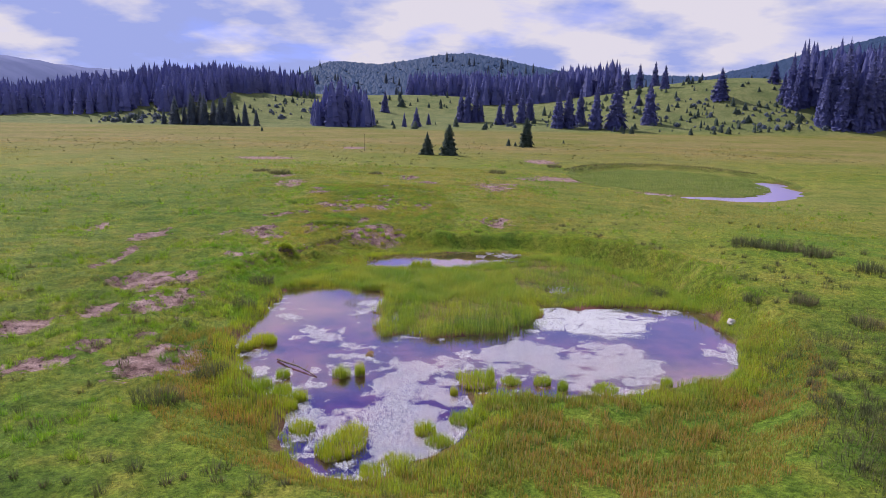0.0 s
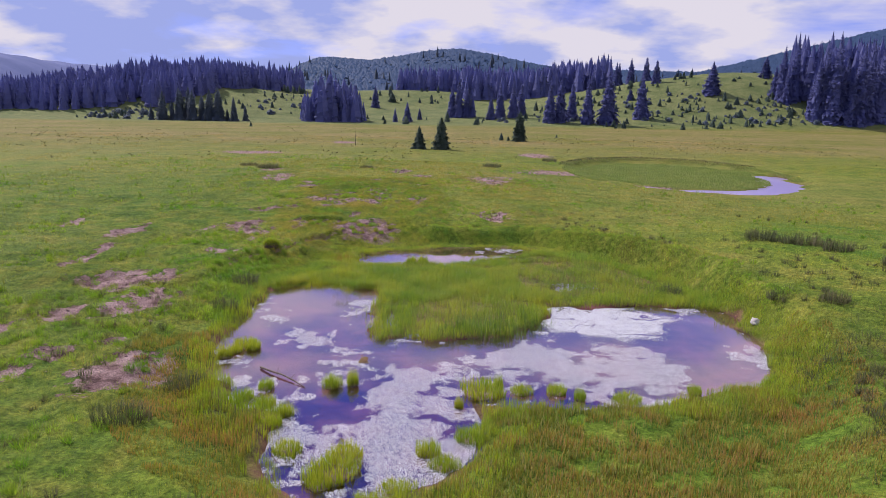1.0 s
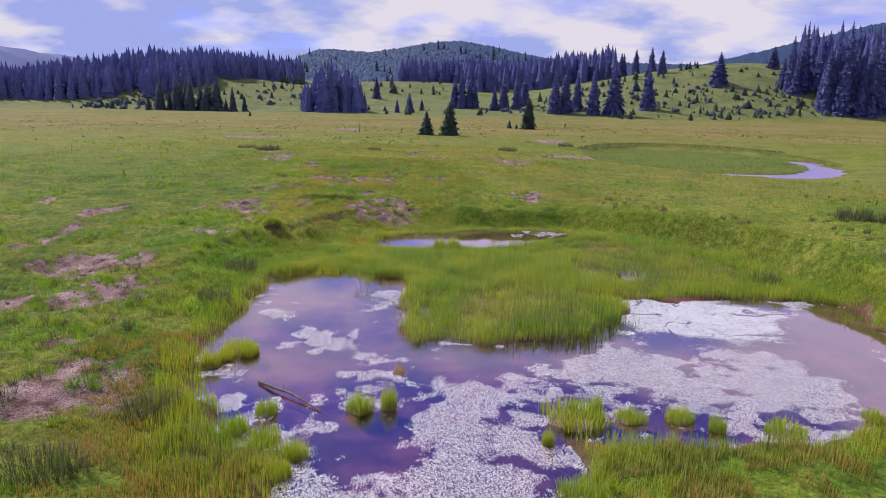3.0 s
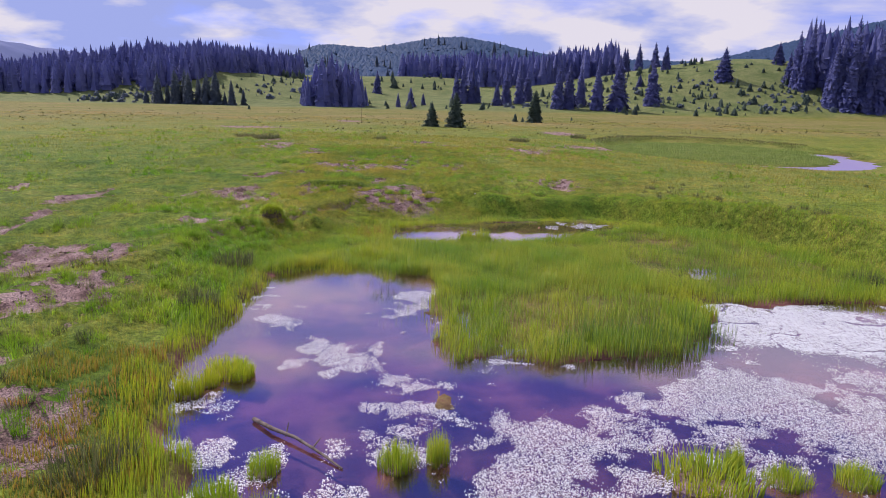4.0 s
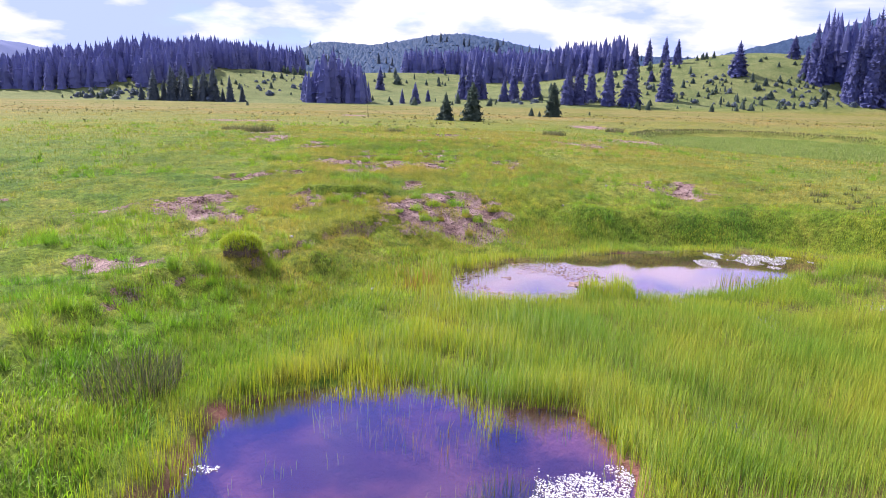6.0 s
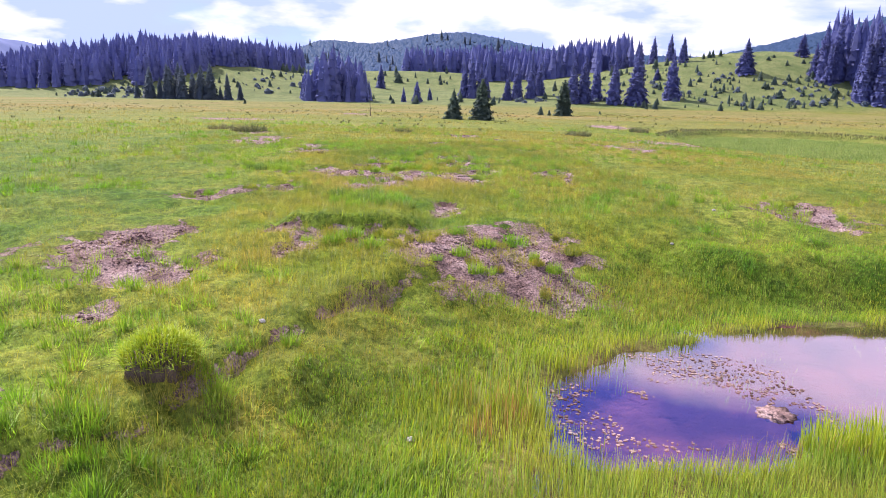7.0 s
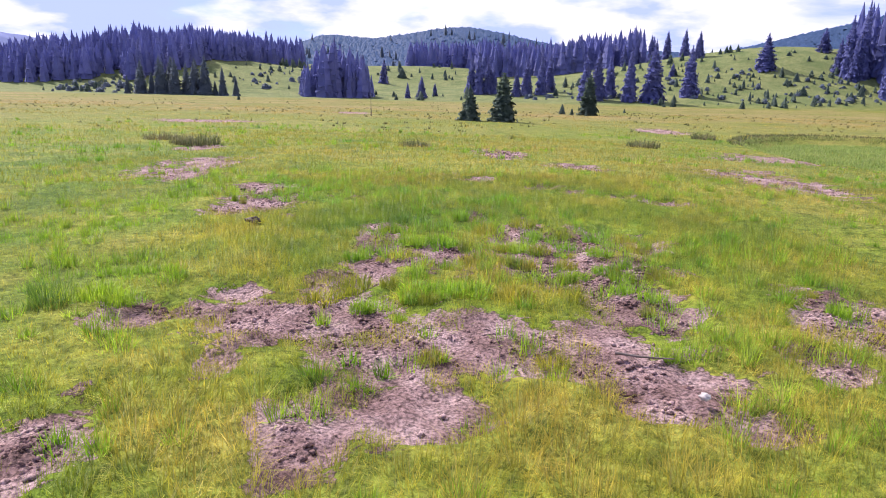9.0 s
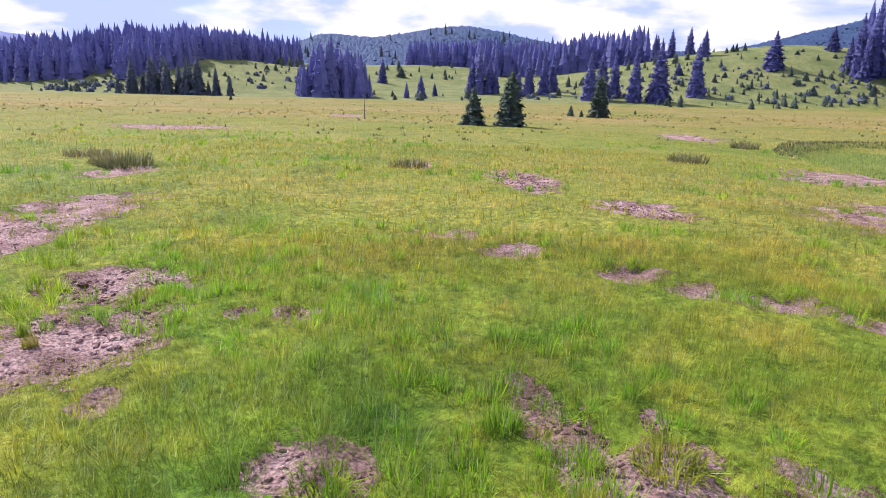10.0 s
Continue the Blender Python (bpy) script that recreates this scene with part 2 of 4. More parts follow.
DUSKY = make_needles("dusky_spruce_needles", (0.145, 0.185, 0.235), (0.195, 0.240, 0.280), 0.4, 0.5)
# both mountain foliage colours carry painted haze, hence the blue
HAZED_CANOPY = make_needles("hazed_canopy", (0.042, 0.086, 0.180), (0.064, 0.118, 0.235), 0.6, 0.4)
HAZY = make_needles("hazed_far_needles", (0.100, 0.135, 0.190), (0.130, 0.175, 0.225), 0.7, 0.6)
BARK = make_wood("spruce_bark", (0.045, 0.032, 0.026), (0.12, 0.09, 0.075))
GREYWOOD = make_wood("weathered_wood", (0.08, 0.062, 0.052), (0.25, 0.20, 0.17))
WATER = make_water()
RIPPLED = make_water("rippled_water", 0.6, 0.3, 0.75)
WEED = make_weed()
STONE = make_stone()
# soil with the shade of the mound's side put into its colour
SHADED_SOIL = make_wood("shaded_soil", (0.070, 0.048, 0.036), (0.17, 0.12, 0.09), 16)
SOIL = Mat("bare_soil")
SOIL.bump(SOIL.noise(30, 5, 0.7), 0.8, 0.02)
SOIL = SOIL.finish(soil_colour(SOIL), 0.95, 0.1)

# ---- mesh helpers ----
rng = np.random.default_rng(7)


def mesh_of(name, verts, faces, mat, smooth=False, attrs=None):
    """A mesh from arrays; faces all have the same number of corners."""
    verts, faces = np.asarray(verts, np.float32), np.asarray(faces, np.int32)
    me = bpy.data.meshes.new(name)
    k = faces.shape[1]
    me.vertices.add(len(verts))
    me.vertices.foreach_set("co", verts.ravel())
    me.loops.add(faces.size)
    me.loops.foreach_set("vertex_index", faces.ravel())
    me.polygons.add(len(faces))
    me.polygons.foreach_set("loop_start", np.arange(0, faces.size, k, dtype=np.int32))
    me.polygons.foreach_set("use_smooth", np.full(len(faces), smooth))
    for key, values in (attrs or {}).items():
        me.attributes.new(key, "FLOAT", "POINT").data.foreach_set("value", np.asarray(values, np.float32))
    me.update(calc_edges=True)
    me.materials.append(mat)
    return me


def part(name, me, parent, label=""):
    ob = new(name, me)
    ob.parent = parent
    return tagged(ob, label)


def hash2(i, j, seed):
    h = (i * 374761393 + j * 668265263 + seed * 974711) & 0xFFFFFFFF
    h = ((h ^ (h >> 13)) * 1274126177) & 0xFFFFFFFF
    return ((h ^ (h >> 16)) & 0xFFFF) / 65535.0


def vnoise(x, y, scale, seed=0, octaves=3):
    """Smooth noise from -1 to 1; scale is the size of its largest swells in metres."""
    total, amp, norm = 0.0, 1.0, 0.0
    for o in range(octaves):
        u, v = np.asarray(x) / scale + 1000.3, np.asarray(y) / scale + 1000.7
        i, j = np.floor(u).astype(np.int64), np.floor(v).astype(np.int64)
        f, g = u - i, v - j
        f, g = f * f * (3 - 2 * f), g * g * (3 - 2 * g)
        s = seed + 17 * o
        a = hash2(i, j, s) * (1 - f) + hash2(i + 1, j, s) * f
        b = hash2(i, j + 1, s) * (1 - f) + hash2(i + 1, j + 1, s) * f
        total = total + amp * ((a * (1 - g) + b * g) * 2 - 1)
        norm, amp, scale = norm + amp, amp * 0.5, scale * 0.5
    return total / norm


def ease(a, b, v):
    t = np.clip((v - a) / (b - a), 0, 1)
    return t * t * (3 - 2 * t)


def swell(x, y, cx, cy, sx, sy):
    return np.exp(-(((x - cx) / sx) ** 2) - ((y - cy) / sy) ** 2)


def oval(x, y, cx, cy, rx, ry, turn=0.0):
    """About the distance from an oval's rim, negative inside."""
    c, s = math.cos(radians(turn)), math.sin(radians(turn))
    u, v = (x - cx) * c + (y - cy) * s, -(x - cx) * s + (y - cy) * c
    return (np.sqrt((u / rx) ** 2 + (v / ry) ** 2) - 1) * min(rx, ry)


# ---- the lie of the land ----
POND_Z, FAR_POND_Z = -0.70, -0.95
PONDS = [  # open water: centre, half lengths, turn
    (-0.6, 18.6, 1.9, 4.7, 4), (-0.8, 21.4, 1.4, 2.0, 0), (-1.35, 22.4, 0.85, 0.9, 0), (0.5, 21.6, 0.8, 1.3, 0), (6.1, 18.9, 1.5, 1.0, 35),
    (1.55, 13.9, 1.95, 2.6, -12), (4.9, 16.5, 4.7, 1.95, 2), (8.35, 18.2, 2.35, 2.95, -12), (8.9, 20.3, 2.2, 1.1, 0), (6.7, 20.1, 1.2, 1.0, 0),
    (3.3, 27.95, 3.85, 1.35, 14), (1.75, 17.65, 1.2, 0.8, 0),
]
# bare trampled soil: centre and half lengths
SOIL_WEST = [(-3.6, 15.7, .7, .77), (-5.4, 19.9, .45, .6), (-5.0, 20.6, .5, .55), (-6.6, 22.3, .75, .7), (-6.5, 23.1, .26, .35), (-5.3, 22.8, .34, .57),
             (-8.9, 25.5, .2, 1.36), (-6.6, 19.3, .3, .5), (-4.6, 26.1, .38, .32), (-9.6, 30.1, .42, 1.1), (-6.6, 30.3, .37, .57), (-12.9, 32.2, .3, .6),
             (-4.6, 17.5, .25, .15), (-7.8, 18, .45, .6), (-6.1, 15.4, .5, .45), (-5.5, 16.6, .3, .3), (-5.1, 30.9, .5, .94), (-4.3, 29.5, .6, .52),
             (-4.8, 31.6, .32, .55), (-4.2, 28.1, .18, .2)]
SOIL_MID = [(-.8, 30.9, .48, .72), (-.3, 30.35, .55, .66), (.4, 31.0, .7, .7), (.6, 30.1, .72, .4), (.5, 29.75, .45, .22), (-3.1, 31.75, .24, .24), (-2.6, 31.25, .2, .22),
            (-1.9, 31.5, .34, .2), (-1.8, 30.95, .2, .14), (-2.75, 30.75, .24, .2), (-2.85, 30.45, .1, .18), (-.55, 33.4, .2, .45), (-.7, 32.9, .12, .22),
            (-5.4, 35.2, .42, .4), (-4.7, 35.5, .36, .24), (-4.1, 35.8, .42, .38), (5.8, 33.3, .55, .76), (2.3, 37.8, .36, .74), (2.3, 36.6, .12, .5), (-2.3, 31.65, .3, .12)]
SOIL_NEAR = [(-2.12, 40.3, .18, 1.05), (-2.9, 37.9, .38, .38), (-2.3, 38.0, .34, .55), (-1.8, 37.4, .46, .5), (-1.6, 36.45, .33, .3), (-2.3, 36.2, .18, .38),
             (-3.1, 37.1, .08, .17), (-1.1, 37.4, .28, .34), (-.3, 37.3, .6, .33), (.2, 36.7, .37, .28), (.4, 38.4, .37, .63), (-.2, 40.1, .35, .97),
             (.7, 40.7, .48, .5), (-1.3, 40.0, .18, .47), (.1, 39.4, .5, .54), (.1, 36.4, .28, .15), (.5, 36.1, .17, .1), (1.4, 37.0, .16, .2),
             (2.1, 37.8, .34, .33), (-4.1, 38.1, .2, .28), (-3.8, 35.9, .16, .42)]
SOIL_MORE = [(.4, 39.5, .6, .4), (.4, 38.8, .4, .38), (.3, 40.6, .6, .45), (-.3, 41.3, .45, .4), (-1.8, 39.9, .26, .4), (-1.2, 40.1, .2, .25), (-3.3, 38.6, .3, .22), (-2.4, 38.9, .3, .3), (-3.6, 38.2, .3, .2)]
SOIL_EAST = [(-6.7, 47.4, .34, 1.0), (-4.5, 44.8, .55, .48), (-4.2, 43.5, .5, .62), (-4.6, 42.6, .3, .3), (-3.1, 44.0, .13, .14), (-2.6, 44.0, .18, .18), (-2.3, 41.5, .15, .3),
             (-1.9, 41.6, .1, .28), (-.8, 42.3, .13, .3), (-.6, 41.8, .14, .28), (-.3, 41.4, .42, .16), (-.1, 42.0, .09, .13), (.05, 41.7, .11, .13), (-3.6, 42.4, .11, .18),
             (1.0, 54.7, .56, 2.0), (2.5, 50.0, .6, .85), (6.6, 50.1, .43, .63), (-7.3, 48.8, .75, 1.6), (7.2, 48.8, 1.1, 2.2), (11.8, 59.8, 1.2, 1.1)]
SOIL_FAR = [(-1.1, 47.4, .58, .5), (-.4, 46.3, .42, .36), (.8, 45.3, .42, .42), (1.3, 44.7, .42, .32), (1.95, 44.3, .45, .36), (2.7, 43.8, .5, .3), (8.7, 52.1, .9, 1.6),
            (-9.1, 55.2, .8, 1.4), (-1.6, 58.7, .5, 1.8), (-16, 78, 3.4, 3.0), (16.4, 82.3, 2, 3.4), (-8.9, 104.8, 2.1, 4), (14.6, 62, 2.6, 3), (20.5, 55, 2.4, 1.6)]


def pond_rim(x, y):
    """The distance from open water's rim, negative over water."""
    d = np.full(np.shape(x), 50.0)
    for p in PONDS:
        d = np.minimum(d, oval(x, y, *p))
    # the reed bed that reaches into the water
    island = np.minimum(oval(x, y, 3.75, 21.8, 2.5, 3.5, -4), oval(x, y, 2.0, 19.6, 1.05, 1.15, 0))
    island = np.maximum(island, -oval(x, y, 2.85, 18.7, 0.3, 0.7, 0))
    d = np.maximum(d, -island - 0.05)
    return d + 0.30 * vnoise(x, y, 1.5, 5) + 0.14 * vnoise(x, y, 0.45, 7, 2)


def marsh_rim(x, y):
    return oval(x, y, 4.1, 20.25, 7.4, 10.2, -4) + 0.35 * vnoise(x, y, 3.0, 9)


def far_rim(x, y):
    return oval(x, y, 27.2, 65.5, 10.4, 16.0, -8) + 0.6 * vnoise(x, y, 6.0, 12)


def far_channel(x, y):
    """Open water along the near and eastern rim of the far hollow."""
    r = oval(x, y, 27.2, 65.5, 10.4, 16.0, -8)
    a = np.degrees(np.arctan2((y - 65.5) / 16.0, (x - 27.2) / 10.4))
    arc = np.maximum(np.abs(a + 55) - 58, 0) * 0.12
    return np.abs(r + 1.7 + 0.4 * vnoise(x, y, 5, 14)) - 0.9 + arc


def soil_at(x, y):
    s = np.full(np.shape(x), -1.0)
    for cx, cy, rx, ry in [(a, b, 1.15 * c, 1.15 * d) for a, b, c, d in SOIL_WEST + SOIL_MID + SOIL_EAST] + [(a, b, 0.06 + 1.2 * c, 0.06 + 1.2 * d) for a, b, c, d in SOIL_NEAR] + SOIL_MORE + [(a, b, 0.8 * c, 0.75 * d) for a, b, c, d in SOIL_FAR]:
        near = (np.abs(x - cx) < 2.5 * rx) & (np.abs(y - cy) < 2.5 * ry)
        d = 1.0 - 0.85 * np.sqrt(((x[near] - cx) / rx) ** 2 + ((y[near] - cy) / ry) ** 2)
        s[near] = np.maximum(s[near], d)
    return s


def hills(x, y):
    right = 24 * np.exp(-(((x - 148) / 92) ** 2)) * ease(222, 308, y + 0.10 * (x - 100) * (x > 100))
    left = 15 * np.exp(-(((x + 97) / 72) ** 2)) * ease(240, 312, y)
    mid = 12 * np.exp(-(((x - 4) / 60) ** 2)) * ease(300, 385, y)
    ridge = 62 * ease(-235, -125, x) + 24 * np.exp(-(((x - 50) / 95) ** 2)) + 9 * np.exp(-(((x + 118) / 45) ** 2))
    east = np.clip((x - 150) / 440, 0, 1.6) * 108
    far = np.maximum(ridge, east) * ease(480, 960, y) * ease(1500, 1020, y)
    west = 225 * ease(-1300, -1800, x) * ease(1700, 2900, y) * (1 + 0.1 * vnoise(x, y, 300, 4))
    return np.maximum.reduce([right + mid + left + 0.4 * ease(200, 240, y), far, west])


def base_at(x, y):
    b = -0.42 * swell(x, y, -6, 17, 7, 9) + 0.36 * swell(x, y, 17, 25, 7, 9) + 0.36 * swell(x, y, 1, 47, 14, 12)
    b = b - 0.28 * swell(x, y, -12, 34, 8, 10) - 0.80 * swell(x, y, 27, 60, 16, 22)
    b = b - 0.28 * swell(x, y, -13.7, 37.7, 1.5, 1.2) - 0.22 * swell(x, y, 5.0, 30.8, 3.2, 1.7)
    b = b + 0.16 * vnoise(x, y, 1.1, 6, 2) * swell(x, y, -9, 25, 7, 12)
    b = b + 0.075 * vnoise(x, y, 0.6, 19, 2) * ease(-2.2, -4.0, x) * ease(9, 13, y) * ease(42, 33, y)
    near = np.exp(-((np.hypot(x, y - 30) / 90) ** 2))
    b = b + (0.07 * vnoise(x, y, 4.5, 1) + 0.065 * vnoise(x, y, 1.1, 2) + 0.03 * vnoise(x, y, 0.5, 8, 2)) * near + 0.12 * vnoise(x, y, 25, 3)
    # a low turf step where the trampled soil begins
    lip = y + 0.12 * vnoise(x, y, 0.6, 15, 2) + 0.10 * (x + 2.1)
    b = b + 0.17 * ease(31.78, 31.92, lip) * ease(34.5, 32.2, y) * ease(-3.3, -2.9, x) * ease(-0.9, -1.4, x)
    return b + hills(x, y)


def ground_at(x, y, soil=None):
    x, y = np.asarray(x, float), np.asarray(y, float)
    z = base_at(x, y)
    # bank of the near marsh, steep along its far side
    m = marsh_rim(x, y)
    marsh = POND_Z + 0.03 + 0.07 * vnoise(x, y, 0.9, 21) + 0.085 * ease(18.2, 17.0, y) + 0.06 * ease(-0.3, -1.5, x)
    k = ease(21, 26, y)
    steep = k * ease(1.5, 3.5, x)
    wild = m + 0.45 * vnoise(x, y, 1.3, 24, 2)
    z = z + (marsh - z) * (0.24 * ease(1.34, 1.04, wild) * ease(1.0, -1.5, x) + (1 - 0.24 * ease(1.0, -1.5, x)) * ease(0.9 + 1.0 * k - 1.4 * steep, -0.45 + 0.3 * steep, m))
    z = z + (0.02 + 0.16 * vnoise(x, y, 0.9, 23)) * np.exp(-(((m - 0.7) / 0.5) ** 2)) * (0.4 + 0.6 * k) * (1 + 0.9 * ease(0.5, -1.5, x)) * (y < 40)
    p = pond_rim(x, y)
    z = z - (0.05 + 0.03 * vnoise(x, y, 0.5, 26)) * ease(0.65, 0.1, p) * ease(19, 16, y)  # the near shore is awash
    z = z + (-1.02 - z) * ease(0.12, -0.55, p)
    # hollow with the far pond
    f = far_rim(x, y)
    z = z + (FAR_POND_Z + 0.06 - z) * ease(0.6, -0.8, f)
    z = z + (FAR_POND_Z - 0.5 - z) * ease(0.2, -0.4, far_channel(x, y))
    if soil is not None:
        k = ease(-0.12, 0.22, soil)
        z = z - k * (0.055 - 0.045 * vnoise(x, y, 0.42, 31, 2) - 0.035 * vnoise(x, y, 0.17, 32, 2))
    return z


def dry_at(x, y):
    """How far the sward turns to straw, more so across the wide meadow."""
    d = 0.80 * ease(58, 120, y + 8 * vnoise(x, y, 30, 35)) * ease(240, 215, y) + 0.25 * ease(40, 60, y)
    d = d + 0.30 * ease(1.5, 7, x) * ease(29.5, 34, y) * ease(62, 50, y)
    return np.clip(d, 0, 1)


def lush_at(x, y):
    """Deeper green on the lumpy turf west of the marsh and on its near shore."""
    west = ease(0.5, -2.5, x) * ease(28, 20, y + 2 * vnoise(x, y, 6, 36))
    west = np.maximum(0.55 * west, 0.6 * ease(-3, -8, x) * ease(62, 44, y))
    return np.clip(west + 0.8 * swell(x, y, 13, 13, 6, 7) + 0.35 * ease(12, 8, y), 0, 0.85)


def spread(steps, out_lo, out_hi, grow):
    """Grid lines: even in each of the stretches (from, to, step), then ever wider outwards."""
    mid = [v for lo, hi, step in steps for v in np.arange(lo, hi - step / 2, step)]
    up, s, v = [], steps[-1][2], steps[-1][1]
    while v < out_hi:
        up.append(v)
        s *= grow
        v += s
    down, s, v = [], steps[0][2], steps[0][0]
    while v > out_lo:
        s *= grow
        v -= s
        down.append(v)
    return np.array(down[::-1] + mid + up)


gx = spread([(-9.0, -5.4, 0.14), (-5.4, 3.0, 0.075), (3.0, 11.5, 0.14)], -4200, 4200, 1.075)
gy = spread([(10.0, 29.0, 0.16), (29.0, 43.0, 0.08), (43.0, 48.0, 0.15)], -600, 4600, 1.042)
GX, GY = np.meshgrid(gx, gy)
fx, fy = GX.ravel(), GY.ravel()
soil_v = soil_at(fx, fy)
scarp = marsh_rim(fx, fy)
wild = scarp + 0.45 * vnoise(fx, fy, 1.3, 24, 2)
soil_v = np.maximum(soil_v, 0.75 - np.abs(wild - 1.17) * 6 - 1.2 * (fy < 19) - 1.5 * ease(-1.5, 0.5, fx) - 0.7 + 1.2 * vnoise(fx, fy, 1.6, 33, 2))
fz = ground_at(fx, fy, soil_v)
nx, ny = len(gx), len(gy)
idx = np.arange(nx * ny).reshape(ny, nx)
quads = np.stack([idx[:-1, :-1], idx[:-1, 1:], idx[1:, 1:], idx[1:, :-1]], -1).reshape(-1, 4)
bed_v = 0.45 * ease(0.1, -0.6, marsh_rim(fx, fy)) * ease(16.5, 18.5, fy) * ease(-1.2, 0.0, fx)
wet_v = bed_v + ease(0.28 - 0.33 * (fy > 23) - 0.2 * ((fx > 9.5) & (fy < 23)), -0.2, pond_rim(fx, fy) + 0.2 * vnoise(fx, fy, 0.6, 37)) + ease(0.1, -0.3, far_channel(fx, fy))
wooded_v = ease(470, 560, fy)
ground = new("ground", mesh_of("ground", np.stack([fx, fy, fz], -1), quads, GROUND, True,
                               {"soil": soil_v, "wet": np.clip(wet_v, 0, 1), "wooded": wooded_v, "remote_haze": ease(1500, 1800, fy), "dry": dry_at(fx, fy), "lush": lush_at(fx, fy), "upland": 0.8 * ease(222, 236, fy)}))
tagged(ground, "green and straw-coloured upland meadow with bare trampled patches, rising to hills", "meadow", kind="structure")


def sheet(name, cx, cy, rx, ry, z, mat, n=48):
    a = np.linspace(0, 2 * np.pi, n, endpoint=False)
    v = np.stack([cx + rx * np.cos(a), cy + ry * np.sin(a), np.full(n, z)], -1)
    bm = bmesh.new()
    bm.faces.new([bm.verts.new(p) for p in v])
    me = bpy.data.meshes.new(name)
    bm.to_mesh(me)
    me.materials.append(mat)
    ob = new(name, me)
    ob.visible_shadow = False
    return ob


tagged(sheet("pond_water", 4.1, 20.4, 8.2, 11.2, POND_Z, WATER), "still dark pond water that mirrors a cloudy lilac sky", "water", kind="structure")
tagged(sheet("far_pond_water", 27.2, 65.5, 11.5, 17.2, FAR_POND_Z, RIPPLED), "pale ribbon of still water along the hollow's rim", "water", kind="structure")

# ---- grass ----


def blades(x, y, z, h, w, lean, bend=False, toward=None):
    """Blade triangles at the given places. Bent ones have three triangles each."""
    n = len(x)
    a = rng.uniform(0, 2 * np.pi, n)
    dx, dy = np.cos(a) * w * 0.5, np.sin(a) * w * 0.5
    b = rng.uniform(0, 2 * np.pi, n) if toward is None else toward + rng.normal(0, 0.8, n)
    l = np.abs(rng.normal(0, 1, n)) * lean * h
    tx, ty = x + np.cos(b) * l, y + np.sin(b) * l
    tz = z + np.sqrt(np.maximum(h * h - l * l, (0.3 * h) ** 2))
    z = z - 0.02
    if not bend:
        v = np.stack([np.stack([x - dx, y - dy, z], -1), np.stack([x + dx, y + dy, z], -1), np.stack([tx, ty, tz], -1)], 1)
        return v.reshape(-1, 3), np.arange(3 * n).reshape(n, 3)
    mx, my, mz = x + np.cos(b) * l * 0.3, y + np.sin(b) * l * 0.3, z + (tz - z) * 0.58
    v = np.stack([np.stack([x - dx, y - dy, z], -1), np.stack([x + dx, y + dy, z], -1),
                  np.stack([mx + dx * 0.8, my + dy * 0.8, mz], -1), np.stack([mx - dx * 0.8, my - dy * 0.8, mz], -1),
                  np.stack([tx, ty, tz], -1)], 1)
    k = 5 * np.arange(n)[:, None]
    f = np.concatenate([k + [0, 1, 2], k + [0, 2, 3], k + [3, 2, 4]])
    return v.reshape(-1, 3), f


def tips(n, bend=False):
    """How far up its blade each corner lies, for n blades."""
    return np.tile([0, 0, 0.58, 0.58, 1] if bend else [0, 0, 1], n)


def tufted(x, y, cell, seed=3):
    """The tuft that a blade belongs to: the way out from its heart, how near the blade is to it, and a number of its own."""
    u, v = 0.89 * x + 0.45 * y + 0.3 * cell * vnoise(x, y, 2.7 * cell, seed), -0.45 * x + 0.89 * y
    i, j = np.floor(u / cell).astype(np.int64), np.floor(v / cell).astype(np.int64)
    du, dv = u - (i + 0.2 + 0.6 * hash2(i, j, seed)) * cell, v - (j + 0.2 + 0.6 * hash2(i, j, seed + 1)) * cell
    return np.arctan2(0.45 * du + 0.89 * dv, 0.89 * du - 0.45 * dv), np.clip(1 - np.hypot(du, dv) / (0.75 * cell), 0, 1), hash2(i, j, seed + 2)


def scatter(x0, x1, y0, y1, per_m2):
    n = int((x1 - x0) * (y1 - y0) * per_m2)
    return rng.uniform(x0, x1, n), rng.uniform(y0, y1, n)


def grassy(x, y):
    """Keeps places that bear meadow grass, thinned over bare soil."""
    s = soil_at(x, y) + 0.75 * vnoise(x, y, 0.45, 41)
    ok = (s < 0.14) & (marsh_rim(x, y) > -0.25) & (far_rim(x, y) > -0.4)
    tuft = (vnoise(x, y, 0.34, 55, 2) > 0.35) & (marsh_rim(x, y) > 0)
    return ok | tuft


